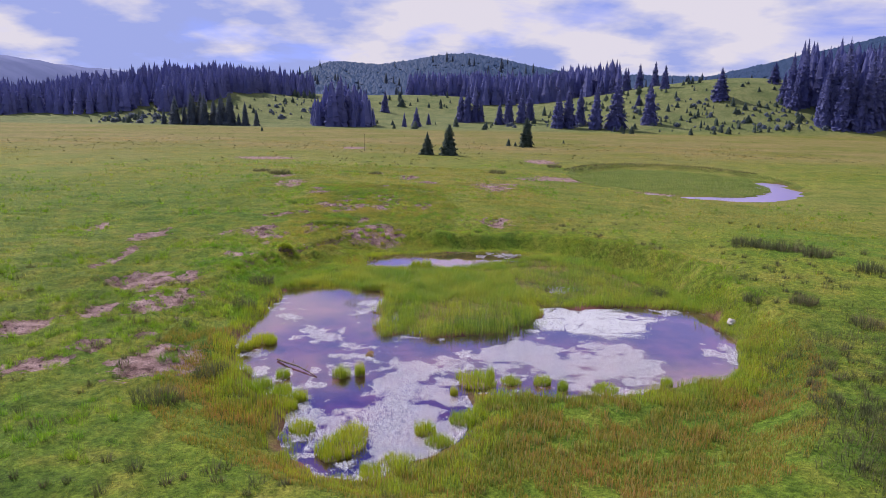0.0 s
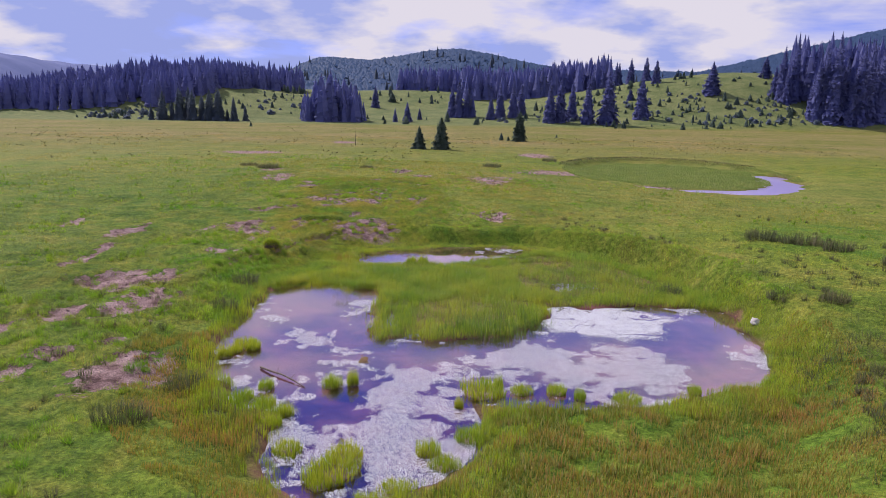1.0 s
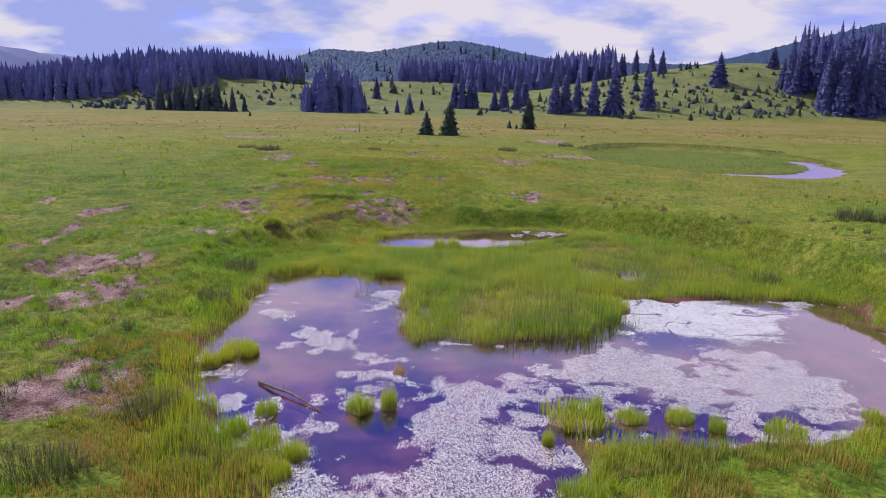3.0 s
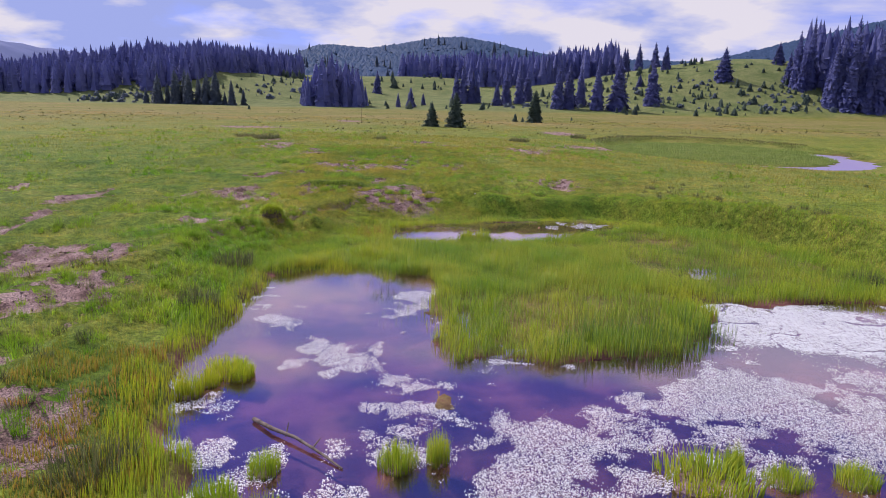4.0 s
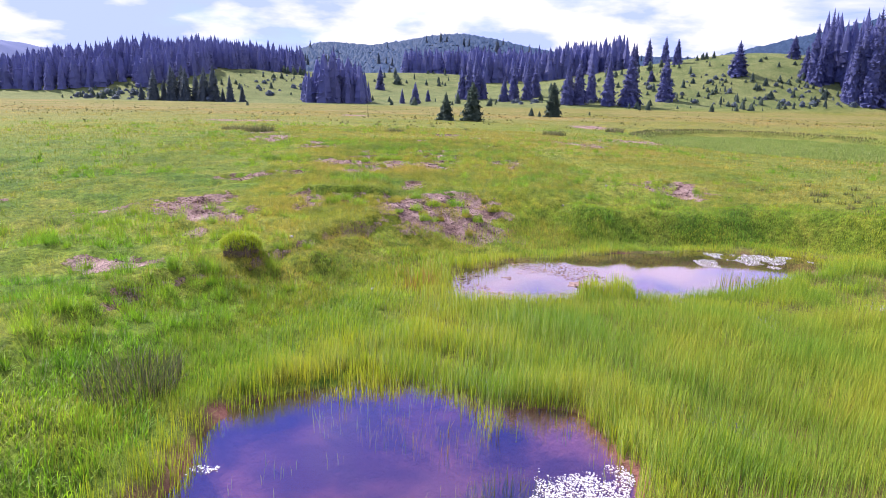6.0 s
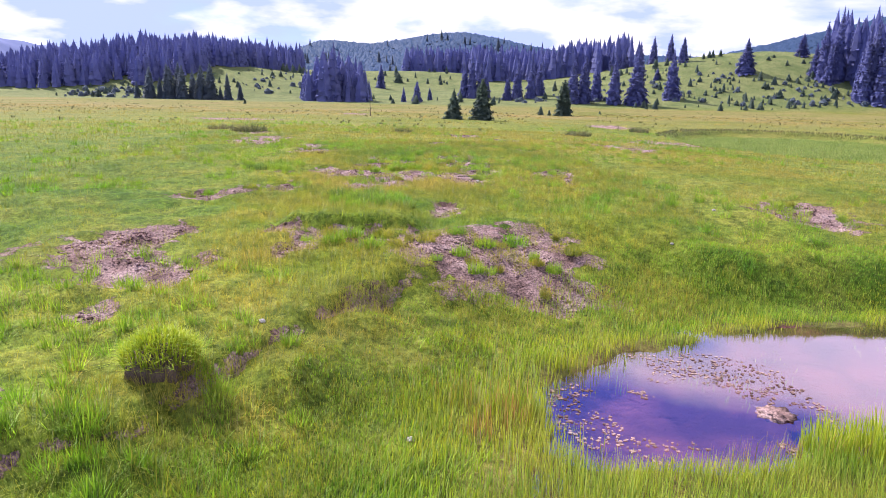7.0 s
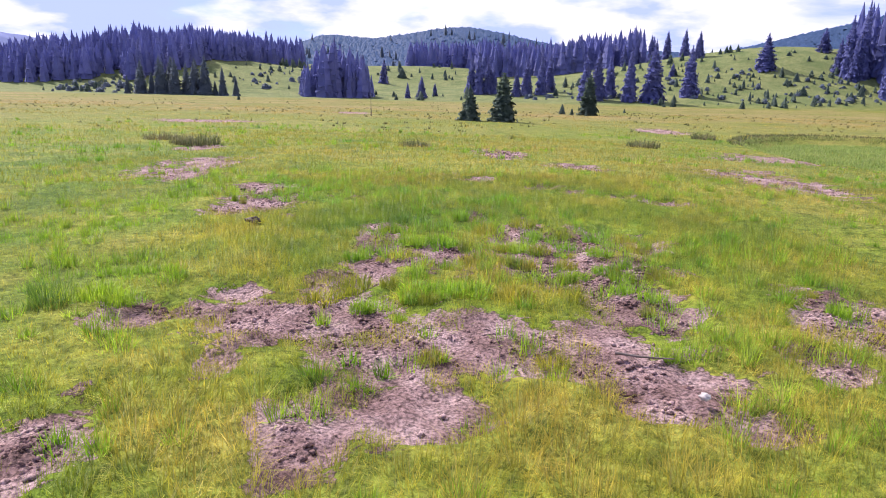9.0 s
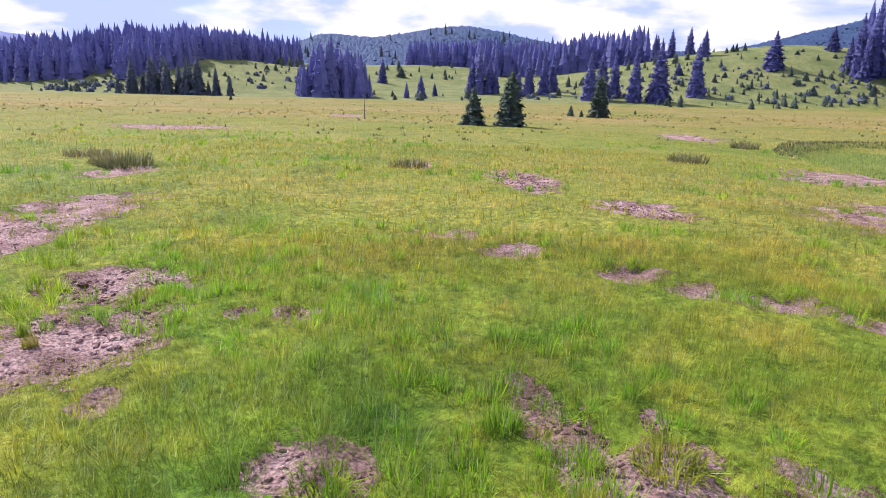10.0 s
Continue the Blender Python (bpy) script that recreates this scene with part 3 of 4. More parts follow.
def grass_field(name, boxes, low, high, width, label, mat=None, clump=0.0, lean=0.95, cell=0.24):
    vs, fs, dr, lu, tu, k = [], [], [], [], [], 0
    for x0, x1, y0, y1, d in boxes:
        x, y = scatter(x0, x1, y0, y1, d)
        if clump:
            keep = rng.uniform(0, 1, len(x)) < ease(-0.25, 0.35, vnoise(x, y, clump, 61, 2))
            x, y = x[keep], y[keep]
        rim = np.minimum.reduce([x - x0, x1 - x, y - y0, y1 - y]) + 0.8 * vnoise(x, y, 2.5, 63)
        keep = grassy(x, y) & (rng.uniform(0, 1, len(x)) < ease(-0.2, 2.0, rim))
        x, y = x[keep], y[keep]
        out, heart, own = tufted(x, y, cell)
        keep = rng.uniform(0, 1, len(x)) < 0.45 + 0.9 * heart
        x, y, out, heart, own = (a[keep] for a in (x, y, out, heart, own))
        s = soil_at(x, y)
        z = ground_at(x, y, s)
        tall = 0.36 + 0.55 * vnoise(x, y, 0.9, 71) + 0.30 * vnoise(x, y, 5, 72) + 0.5 * (own - 0.5)
        h = (low + (high - low) * np.clip(tall, 0, 1.4)) * (0.6 + 0.75 * heart) * rng.uniform(0.7, 1.25, len(x))
        toward = np.where(own > 0.35, out, 5 * vnoise(x, y, 1.3, 73, 2))
        v, f = blades(x, y, z, np.maximum(h, 0.03), width * rng.uniform(0.7, 1.3, len(x)), lean, False, toward)
        vs.append(v)
        fs.append(f + k)
        dr.append(np.repeat(dry_at(x, y), 3))
        lu.append(np.repeat(lush_at(x, y), 3))
        tu.append(np.repeat(own, 3))
        k += len(v)
    vs = np.concatenate(vs)
    attrs = {"dry": np.concatenate(dr), "lush": np.concatenate(lu), "tuft": np.concatenate(tu), "tip": tips(len(vs) // 3)}
    ob = new(name, mesh_of(name, vs, np.concatenate(fs), mat or BLADE, attrs=attrs))
    return tagged(ob, label, "grass", kind="stuff")


grass_field("meadow_grass", [(-5, 4.5, 24, 48, 3300), (-11, -3.5, 18, 52, 620), (3.5, 11, 25, 52, 900), (-9, -1, 4, 25, 520), (-5.2, -0.8, 11, 28, 620), (7, 14, 5, 28, 420), (-3, 9, 4, 13, 480)],
            0.04, 0.19, 0.0050, "short green and yellowish meadow grass on the turf")
grass_field("far_meadow_grass", [(-26, -8, 8, 70, 60), (8, 26, 8, 70, 60), (-10, 10, 45, 70, 150)],
            0.06, 0.19, 0.018, cell=0.5, label="yellowish meadow grass farther across the turf")
grass_field("distant_grass", [(-65, 65, 60, 130, 14)], 0.08, 0.24, 0.04, cell=0.6, label="straw-tinged tussocky grass across the wide meadow", clump=2.5)


def tussocks(name, boxes, seed, label, mat, low, high, width, per):
    """Tufts of longer grass: many blades that fan out from common roots."""
    cx, cy = np.concatenate([np.stack(scatter(*b), -1) for b in boxes]).T
    ok = (marsh_rim(cx, cy) > 0.1) & (far_rim(cx, cy) > 0) & (vnoise(cx, cy, 2.2 + 0.06 * np.abs(cy - 30).mean(), seed) > 0.0)
    cx, cy = cx[ok], cy[ok]
    n = rng.poisson(per, len(cx))
    r = rng.uniform(0.05, 0.14, len(cx))
    size = rng.uniform(0.6, 1.2, len(cx))
    x0, y0, rr, sz = (np.repeat(a, n) for a in (cx, cy, r, size))
    a, d = rng.uniform(0, 2 * np.pi, len(x0)), np.sqrt(rng.uniform(0, 1, len(x0)))
    x, y = x0 + np.cos(a) * d * rr, y0 + np.sin(a) * d * rr
    h = sz * rng.uniform(low, high, len(x)) * (1.1 - 0.4 * d)
    out = np.array([a]).ravel()
    v, f = blades(x, y, ground_at(x, y, soil_at(x, y)), h, width * rng.uniform(0.7, 1.3, len(x)), 0.55, False, out)
    return tagged(new(name, mesh_of(name, v, f, mat, attrs={"tip": tips(len(x)), "tuft": np.repeat(np.repeat(size / 1.8, n), 3)})), label, "grass", kind="stuff")


tussocks("grass_tussocks", [(-5.5, 3.5, 39.5, 46, 6.0), (-14, -2.5, 10, 36, 4.5), (-6, 6, 24, 48, 3.2), (-12, -5, 8, 50, 2.2), (6, 12, 24, 52, 1.6), (-6, -2, 8, 26, 2.5)], 111, "lush green tussocks scattered over the turf", TURF, 0.12, 0.24, 0.008, 60)
tussocks("lush_tussocks", [(-2.9, -1.3, 33.2, 35.6, 7), (-5.6, -4.0, 37.3, 39.3, 22), (-7.2, -5.4, 40.5, 43.5, 10), (-6.2, -4.2, 22, 25.5, 9), (-4.4, -2.1, 22.6, 27.2, 13), (0.3, 1.7, 35.8, 38, 10), (-3.2, 1.5, 42.8, 45, 5)], 115,
         "deep green lush tussocks in damp hollows", TURF, 0.10, 0.22, 0.006, 70)
grass_field("rank_grass", [(8, 17, 4, 17, 620), (5, 19, 1, 19, 190), (-5, 6, 1, 10, 120)], 0.10, 0.30, 0.013, "rank olive grass on the uneven shore", RUSH, 1.6)
tussocks("far_tussocks", [(-30, -10, 20, 75, 0.7), (10, 30, 20, 75, 0.5), (-12, 12, 48, 75, 1.0)], 113, "green tussocks farther across the turf", TURF, 0.14, 0.30, 0.02, 22)
tussocks("dull_tussocks", [(-14, -3, 6, 24, 1.2), (6, 16, 3, 18, 7.0), (8, 20, 12, 34, 1.3), (-3, 8, 2, 11, 2.0)], 117, "dull olive tussocks on the uneven turf", RUSH, 0.14, 0.26, 0.011, 45)

tussocks("distant_tussocks", [(-70, 70, 66, 135, 0.12), (-90, 90, 135, 215, 0.03)], 119, "dull tussocks dotted over the wide meadow", RUSH, 0.14, 0.32, 0.05, 12)

# ---- sedges of the marsh ----


def marsh_field(name, per_m2, low, high, width, keep, mat, label, seed, lean=0.14, box=(-4.5, 12.5, 9.0, 31.5), bend=True, dip=0.45):
    x, y = scatter(*box, per_m2)
    ok = keep(x, y)
    x, y = x[ok], y[ok]
    thick = rng.uniform(0, 1, len(x)) < ease(-0.75, 0.15, vnoise(x, y, 0.42, seed + 40, 2))
    x, y = x[thick], y[thick]
    z = ground_at(x, y)
    h = (low + (high - low) * np.clip(0.5 + 0.6 * vnoise(x, y, 1.2, seed), 0, 1)) * rng.uniform(0.65, 1.2, len(x))
    h = h * (1 - 0.5 * ease(-0.7, 0.4, marsh_rim(x, y)))
    h = h * (1 - dip * swell(x, y, 3.4, 26.0, 4.8, 1.1))
    h = h * (1 + 0.35 * vnoise(x, y, 0.3, seed + 41, 2)) * (1 - 0.55 * ease(-0.3, -2.0, x) * ease(23, 25, y)) * (1 - 0.5 * ease(27.8, 29.2, y))
    v, f = blades(x, y, z, h, width * rng.uniform(0.7, 1.3, len(x)), lean, bend, 3.5 * vnoise(x, y, 0.8, seed + 42))
    return tagged(new(name, mesh_of(name, v, f, mat, attrs={"tip": tips(len(x), bend), "tuft": np.full(len(v), 0.4)})), label, "sedge", kind="stuff")


def in_bed(x, y):
    p, m = pond_rim(x, y), marsh_rim(x, y)
    thin = vnoise(x, y, 0.8, 81, 2)
    return (m < 0.35 + 0.4 * (y > 24)) & (p > 0.0) & (thin > -0.55) & (y > 17.5) & ((x > -0.4) | (y < 25)) & ((x > -1.0) | (y > 25.2) | ((p < 0.5) & (y > 23)))


def in_rim(x, y):
    p, m = pond_rim(x, y), marsh_rim(x, y)
    return (m < 0.5) & (p > -0.02 - 0.22 * (x < 0.3)) & (p < 0.9 - 0.45 * (((x < 0.3) & (y < 24)) | (y > 27)) + 0.5 * vnoise(x, y, 1.5, 83)) & (vnoise(x, y, 0.5, 84, 2) > -0.45)


def in_front(x, y):
    p, m = pond_rim(x, y), marsh_rim(x, y)
    return (m < 0.8) & (p > 0.12) & (y < 18.5) & (vnoise(x, y, 0.6, 85, 2) > -0.4)


def standing(x, y):
    p = pond_rim(x, y)
    return (p < 0.1) & (p > -1.1) & (y > 19.5) & (vnoise(x, y, 0.5, 86, 2) > 0.12)


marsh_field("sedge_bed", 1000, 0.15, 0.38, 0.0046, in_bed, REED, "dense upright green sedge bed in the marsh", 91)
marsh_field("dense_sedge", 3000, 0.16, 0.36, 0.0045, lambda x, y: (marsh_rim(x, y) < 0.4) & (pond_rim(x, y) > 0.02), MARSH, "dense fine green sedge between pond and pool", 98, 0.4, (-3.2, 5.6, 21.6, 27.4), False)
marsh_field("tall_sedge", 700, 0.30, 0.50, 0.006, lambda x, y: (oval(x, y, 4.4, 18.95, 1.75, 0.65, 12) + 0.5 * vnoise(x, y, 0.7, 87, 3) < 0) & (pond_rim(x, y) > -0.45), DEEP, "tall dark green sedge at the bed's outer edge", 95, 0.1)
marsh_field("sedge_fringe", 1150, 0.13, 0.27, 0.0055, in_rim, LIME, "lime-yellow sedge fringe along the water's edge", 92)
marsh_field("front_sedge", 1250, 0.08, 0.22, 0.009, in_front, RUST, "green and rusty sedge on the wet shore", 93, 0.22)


def on_bank(x, y):
    p, m = pond_rim(x, y), marsh_rim(x, y)
    return (m > -0.9) & (m < 0.9 + 0.5 * vnoise(x, y, 1.2, 88)) & (p > 0.25) & (y > 19.5) & (soil_at(x, y) < 0.2)


def in_pool(x, y):
    d = np.minimum.reduce([oval(x, y, 2.2, 26.75, 0.75, 0.3, 8), oval(x, y, 4.6, 27.15, 0.8, 0.32, 10), oval(x, y, -0.3, 22.6, 0.5, 0.3), oval(x, y, -0.45, 27.2, 0.55, 0.5), oval(x, y, 0.35, 20.4, 0.2, 0.5)])
    return d + 0.3 * vnoise(x, y, 0.5, 89, 2) < 0


marsh_field("bank_grass", 1100, 0.10, 0.28, 0.009, on_bank, TURF, "lush bright green grass down the marsh bank", 96, 0.5)
marsh_field("pool_sedge", 420, 0.24, 0.46, 0.007, in_pool, RUST, "rusty green sedge standing in the small pool", 97, 0.12, dip=0.0)
marsh_field("standing_stems", 120, 0.22, 0.45, 0.007, standing, REED, "thin dark stems that stand in the water", 94, 0.08)

fx2, fy2 = scatter(15, 43, 45, 85, 110)
# added blades that stand in for the dark edge of the far bank
rim2 = (np.abs(far_rim(fx2, fy2) - 0.4) < 0.6) & (fy2 > 72)
vr, fr = blades(fx2[rim2], fy2[rim2], ground_at(fx2[rim2], fy2[rim2]), rng.uniform(0.1, 0.24, rim2.sum()), rng.uniform(0.03, 0.06, rim2.sum()), 0.4)
vr, fr = vr[:len(vr) // 2 // 3 * 3], fr[:len(vr) // 2 // 3]
tagged(new("far_bank_edge", mesh_of("far_bank_edge", vr, fr, RUSH, attrs={"tip": tips(len(fr))})), "dark blades standing in for the hollow's dark far bank", "rushes", kind="stuff")
ok = (far_rim(fx2, fy2) < 0.3) & (far_channel(fx2, fy2) > 0.25) & ((fy2 > 60) | (far_rim(fx2, fy2) < -2.5))
fx2, fy2 = fx2[ok], fy2[ok]
v, f = blades(fx2, fy2, ground_at(fx2, fy2), rng.uniform(0.08, 0.2, len(fx2)), rng.uniform(0.02, 0.05, len(fx2)), 0.3)
tagged(new("far_sedge", mesh_of("far_sedge", v, f, PALE, attrs={"tip": tips(len(f))})), "even bright green sedge filling the far hollow", "sedge", kind="stuff")

# ---- floating weed ----


def flakes(x, y, r, z):
    n = len(x)
    a = rng.uniform(0, 2 * np.pi, n)[:, None] + np.arange(4) * (np.pi / 2)
    rr = r[:, None] * rng.uniform(0.6, 1.25, (n, 4))
    v = np.stack([x[:, None] + rr * np.cos(a), y[:, None] + rr * np.sin(a), np.repeat(z[:, None], 4, 1) + rng.normal(0, 0.0015, (n, 4))], -1).reshape(-1, 3)
    return v, np.arange(4 * n).reshape(n, 4)


wx, wy = scatter(-2.5, 11, 10.5, 22, 6300)
film = ease(0.1, -0.5, oval(wx, wy, 7.3, 19.7, 2.1, 1.5, -10) + 0.75 * vnoise(wx, wy, 0.8, 106, 5))
drift = vnoise(wx, wy, 1.3, 101, 5) + 0.62 * swell(wx, wy, 1.6, 13.5, 1.9, 2.0) + 0.42 * swell(wx, wy, -0.2, 18.0, 0.9, 0.9) + 0.26 * swell(wx, wy, 3.4, 16.6, 2.6, 0.8) + 0.34 * swell(wx, wy, 7.2, 17.0, 2.8, 1.1) - 0.11
lace = 0.62 * vnoise(wx, wy, 0.30, 107, 5)
wk = (rng.uniform(0, 1, len(wx)) < np.maximum(ease(0.0, 0.26, drift + lace), film * 0.75 * ease(0.02, 0.07, np.abs(vnoise(wx, wy, 0.7, 103, 2))))) & (pond_rim(wx, wy) < -0.05)
px, py = scatter(4.2, 7.2, 28.2, 30.2, 12000)
pk = (oval(px, py, 5.7, 29.1, 1.1, 0.45, 14) + 0.7 * vnoise(px, py, 0.35, 109, 4) < -0.05) & (pond_rim(px, py) < -0.02) & (rng.uniform(0, 1, len(px)) < 0.3)
wx, wy, film = np.append(wx[wk], px[pk]), np.append(wy[wk], py[pk]), np.append(film[wk], np.zeros(pk.sum()))
weed_r = rng.uniform(0.0035, 0.0108, len(wx)) * (1 + 0.9 * film)
v, f = flakes(wx, wy, weed_r, POND_Z + 0.004 + rng.uniform(0, 0.004, len(wx)))
tagged(new("floating_weed", mesh_of("floating_weed", v, f, WEED)), "whitish floating pondweed in drifts on the water", "pondweed", kind="stuff")

lx, ly = scatter(-0.3, 2.6, 26.3, 28.6, 520)
lk = (pond_rim(lx, ly) < -0.1) & (vnoise(lx, ly, 0.55, 108, 4) > 0.08)
v, f = flakes(lx[lk], ly[lk], rng.uniform(0.005, 0.024, lk.sum()), np.full(lk.sum(), POND_Z + 0.005))
tagged(new("floating_leaves", mesh_of("floating_leaves", v, f, SOIL)), "brownish dead leaves afloat on the small pool", "leaves", kind="stuff")

# ---- conifers ----


def conifer(seed, h, r, whorls, boughs, twigs, low=0.06, power=0.9, core_n=9, sides=7):
    """Trunk and crown of a spruce, base at the origin."""
    g = np.random.default_rng(seed)
    crown = []
    for i in range(whorls):
        t = (i + g.uniform(-0.3, 0.3)) / whorls
        z0 = h * (low + (1 - low) * t)
        reach = r * (1 - t) ** power * g.uniform(0.78, 1.18) + 0.012 * h
        for j in range(max(4, int(boughs * (1 - 0.55 * t)))):
            a = 2 * np.pi * (j + g.uniform(-0.45, 0.45)) / max(4, int(boughs * (1 - 0.55 * t)))
            out = reach * g.uniform(0.7, 1.15)
            droop = -0.32 + 0.75 * t
            d, s = np.array([np.cos(a), np.sin(a)]), np.array([-np.sin(a), np.cos(a)])
            for k in range(twigs):
                u = (k + 0.55) / twigs
                q = d * out * u
                zz = z0 + out * droop * u * u + 0.05 * out * g.normal()
                wide = out * (0.42 - 0.26 * u) * g.uniform(0.7, 1.3)
                tip = d * out * min(1.0, u + 0.62) + s * wide * 0.35 * g.normal()
                dz = out * droop * 0.65
                crown.append([(*(q + s * wide), zz - 0.12 * wide), (*(q - s * wide), zz - 0.12 * wide), (*tip, zz + dz + 0.10 * out * g.normal())])
                crown.append([(*(q + s * wide * 0.5), zz - 0.5 * wide), (*(q - s * wide * 0.6), zz + 0.2 * wide), (*(tip * 0.97), zz + dz - 0.55 * wide)])
    for k in range(7):
        a = k * 0.9
        crown.append([(0.016 * h * np.cos(a), 0.016 * h * np.sin(a), h * 0.9), (0.016 * h * np.cos(a + 2), 0.016 * h * np.sin(a + 2), h * 0.91), (0, 0, h * 1.02)])
    for i in range(core_n):  # the dark inside of the crown
        t0, t1 = i / core_n, (i + 1) / core_n
        r0, r1 = (f * r * (1 - t) ** power + 0.004 * h for f, t in ((0.76, t0), (0.60, t1)))
        z0, z1 = (h * (low + (0.97 - low) * t) for t in (t0, t1))
        for j in range(sides):
            a, b = 2 * np.pi * j / sides + i, 2 * np.pi * (j + 1) / sides + i
            k = g.uniform(0.8, 1.15)
            p, q = (r0 * k * np.cos(a), r0 * k * np.sin(a), z0 - 0.02 * h), (r0 * k * np.cos(b), r0 * k * np.sin(b), z0 - 0.02 * h)
            u, w = (r1 * np.cos(a), r1 * np.sin(a), z1), (r1 * np.cos(b), r1 * np.sin(b), z1)
            crown += [[p, q, w], [p, w, u]]
    v = np.array(crown).reshape(-1, 3)
    return v, np.arange(len(v)).reshape(-1, 3)


def trunk_mesh(name, h, r, sides=8, rings=6):
    v, f = [], []
    for i in range(rings):
        t = i / (rings - 1)
        rad = r * (1 - 0.93 * t) * (1.35 if i == 0 else 1)
        for j in range(sides):
            a = 2 * np.pi * j / sides
            v.append((rad * np.cos(a), rad * np.sin(a), h * 0.97 * t - (0.3 if i == 0 else 0)))
    for i in range(rings - 1):
        for j in range(sides):
            f.append((i * sides + j, i * sides + (j + 1) % sides, (i + 1) * sides + (j + 1) % sides, (i + 1) * sides + j))
    return mesh_of(name, v, f, BARK, True)


def make_tree(seed, h, r, mat, label, group, low=0.05, power=0.9, whorls=26, boughs=13, twigs=4):
    root = new("spruce_tree")
    v, f = conifer(seed, h, r, whorls, boughs, twigs, low, power, 15, 9)
    part("crown", mesh_of("crown", v, f, mat), root, "dense dark needle crown")
    part("trunk", trunk_mesh("trunk", h, 0.02 * h), root, "grey-brown bark")
    return tagged(root, label, "tree", group)


def at_ground(x, y, sink=0.0):
    return float(ground_at(np.array([x]), np.array([y]))[0]) - sink


def plant(tree, x, y, scale=1.0, turn=0.0, wide=1.0, first=False):
    m = pose(x, y, at_ground(x, y, 0.03), 0, 0, turn) @ Matrix.Diagonal((scale * wide, scale * wide, scale, 1))
    if first:
        tree.matrix_basis = m
        return tree
    t = copy_thing(tree, m)
    t.scale = (scale * wide, scale * wide, scale)
    return t


# three young spruces that stand in the open meadow
plant(make_tree(3, 4.15, 1.4, YOUNG, "broad young spruce standing alone in the open meadow", "", 0.02, 0.72, 24, 15), 5.3, 89.5, first=True)
plant(make_tree(4, 3.05, 1.1, YOUNG, "small slender young spruce beside a broader one", "", 0.02, 0.9, 20, 13), 2.45, 89.5, first=True)
plant(make_tree(5, 5.2, 1.4, YOUNG, "tall young spruce with a bulging crown in the meadow", "", 0.03, 0.6, 24, 15), 20.0, 119, first=True)

BIG = [make_tree(11, 18, 4.5, HAZED_NEEDLE, "tall dark spruce at the foot of the hill", "spruces at the hill foot", 0.03, 0.95, 30, 13),
       make_tree(12, 18, 3.9, HAZED_NEEDLE, "tall narrow dark spruce at the foot of the hill", "spruces at the hill foot", 0.04, 0.85, 32, 13),
       make_tree(13, 18, 5.0, HAZED_NEEDLE, "tall broad dark spruce on the slope", "spruces at the hill foot", 0.03, 0.8, 28, 14)]
# at the hill's foot, on its crest, and in two tall stands on its shoulder: place, height, half width
ROW = [(49.7, 243, 15.3, 2.9), (53.6, 244, 15.7, 2.8), (59.2, 250, 14.2, 2.2), (62.6, 240, 16.9, 2.8), (69.6, 239, 18.6, 3.6), (84.5, 248, 16.1, 2.9), (88.7, 275, 4.4, 1.6),
       (98, 328, 11.5, 2.0), (105, 328, 12.0, 2.2), (92, 330, 9, 1.9), (101, 334, 11, 2.0), (110.5, 322, 11.5, 2.2), (88, 333, 10, 2.0), (94.4, 336, 9.5, 2.0)]
ROW += [(106.2, 296, 9.8, 2.1), (119.9, 270, 12.4, 3.9), (149, 285, 8.6, 2.4), (142.5, 259, 20.1, 2.8), (146.7, 258, 25.3, 3.2), (141.3, 262, 11.7, 2.2), (143, 256, 15, 2.2),
        (144.8, 239, 24.4, 3.0), (149.2, 236, 31, 3.9), (147.2, 239, 27.6, 3.0), (152.7, 236, 24.1, 3.0), (157, 234, 28.3, 3.5), (161.4, 236, 29, 3.5), (166.1, 236, 29, 3.6)]
ROW += [(153.8, 233, 19.7, 2.4), (144.5, 241, 16.8, 2.0), (18.4, 270, 16.7, 2.4), (21.7, 270, 13.1, 2.1), (15.8, 272, 13, 2.1), (23.8, 270, 9.8, 1.7), (-17.2, 311, 10, 2.1),
        (-1.7, 250, 7.2, 1.7), (-6.2, 250, 5.1, 1.1), (2.8, 262, 4.4, 1.0), (34, 262, 13.5, 2.2), (39, 262, 15.5, 2.3), (30, 258, 9, 1.8), (43, 268, 13, 2.2)]
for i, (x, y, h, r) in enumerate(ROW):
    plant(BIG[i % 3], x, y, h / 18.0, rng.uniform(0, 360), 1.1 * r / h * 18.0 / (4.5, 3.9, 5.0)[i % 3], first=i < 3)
FRESH = make_tree(14, 18, 4.6, DUSKY, "dull mid-green spruce in a clump at the meadow's edge", "spruce clump at the meadow edge", 0.02, 0.85, 30, 13)
CLUMP = [(-90.2, 239, 5.6), (-86.5, 240, 10.2), (-83.7, 241, 7.0), (-80.9, 240, 11.4), (-78.1, 243, 9), (-76.3, 240, 10.8), (-73.5, 242, 8.2), (-70.7, 240, 10), (-67.4, 240, 11.8), (-64.4, 240, 4.5),
         (-61.8, 239, 8.6), (-58.4, 241, 5.8), (-88.4, 243, 8), (-82, 245, 10.5), (-72.2, 246, 11), (-79.5, 246, 11.6), (-75, 246, 9.5), (-69, 244, 10)]
for i, (x, y, h) in enumerate(CLUMP):
    plant(FRESH, x, y, h / 18.0, rng.uniform(0, 360), rng.uniform(0.75, 0.95), first=i == 0)

# woods: too many to count
LIGHT = [conifer(30 + i, 1.0, 0.19 + 0.02 * i, 8, 6, 1, 0.02, (0.72, 0.85, 0.95, 0.66)[i], 6, 6) for i in range(4)]


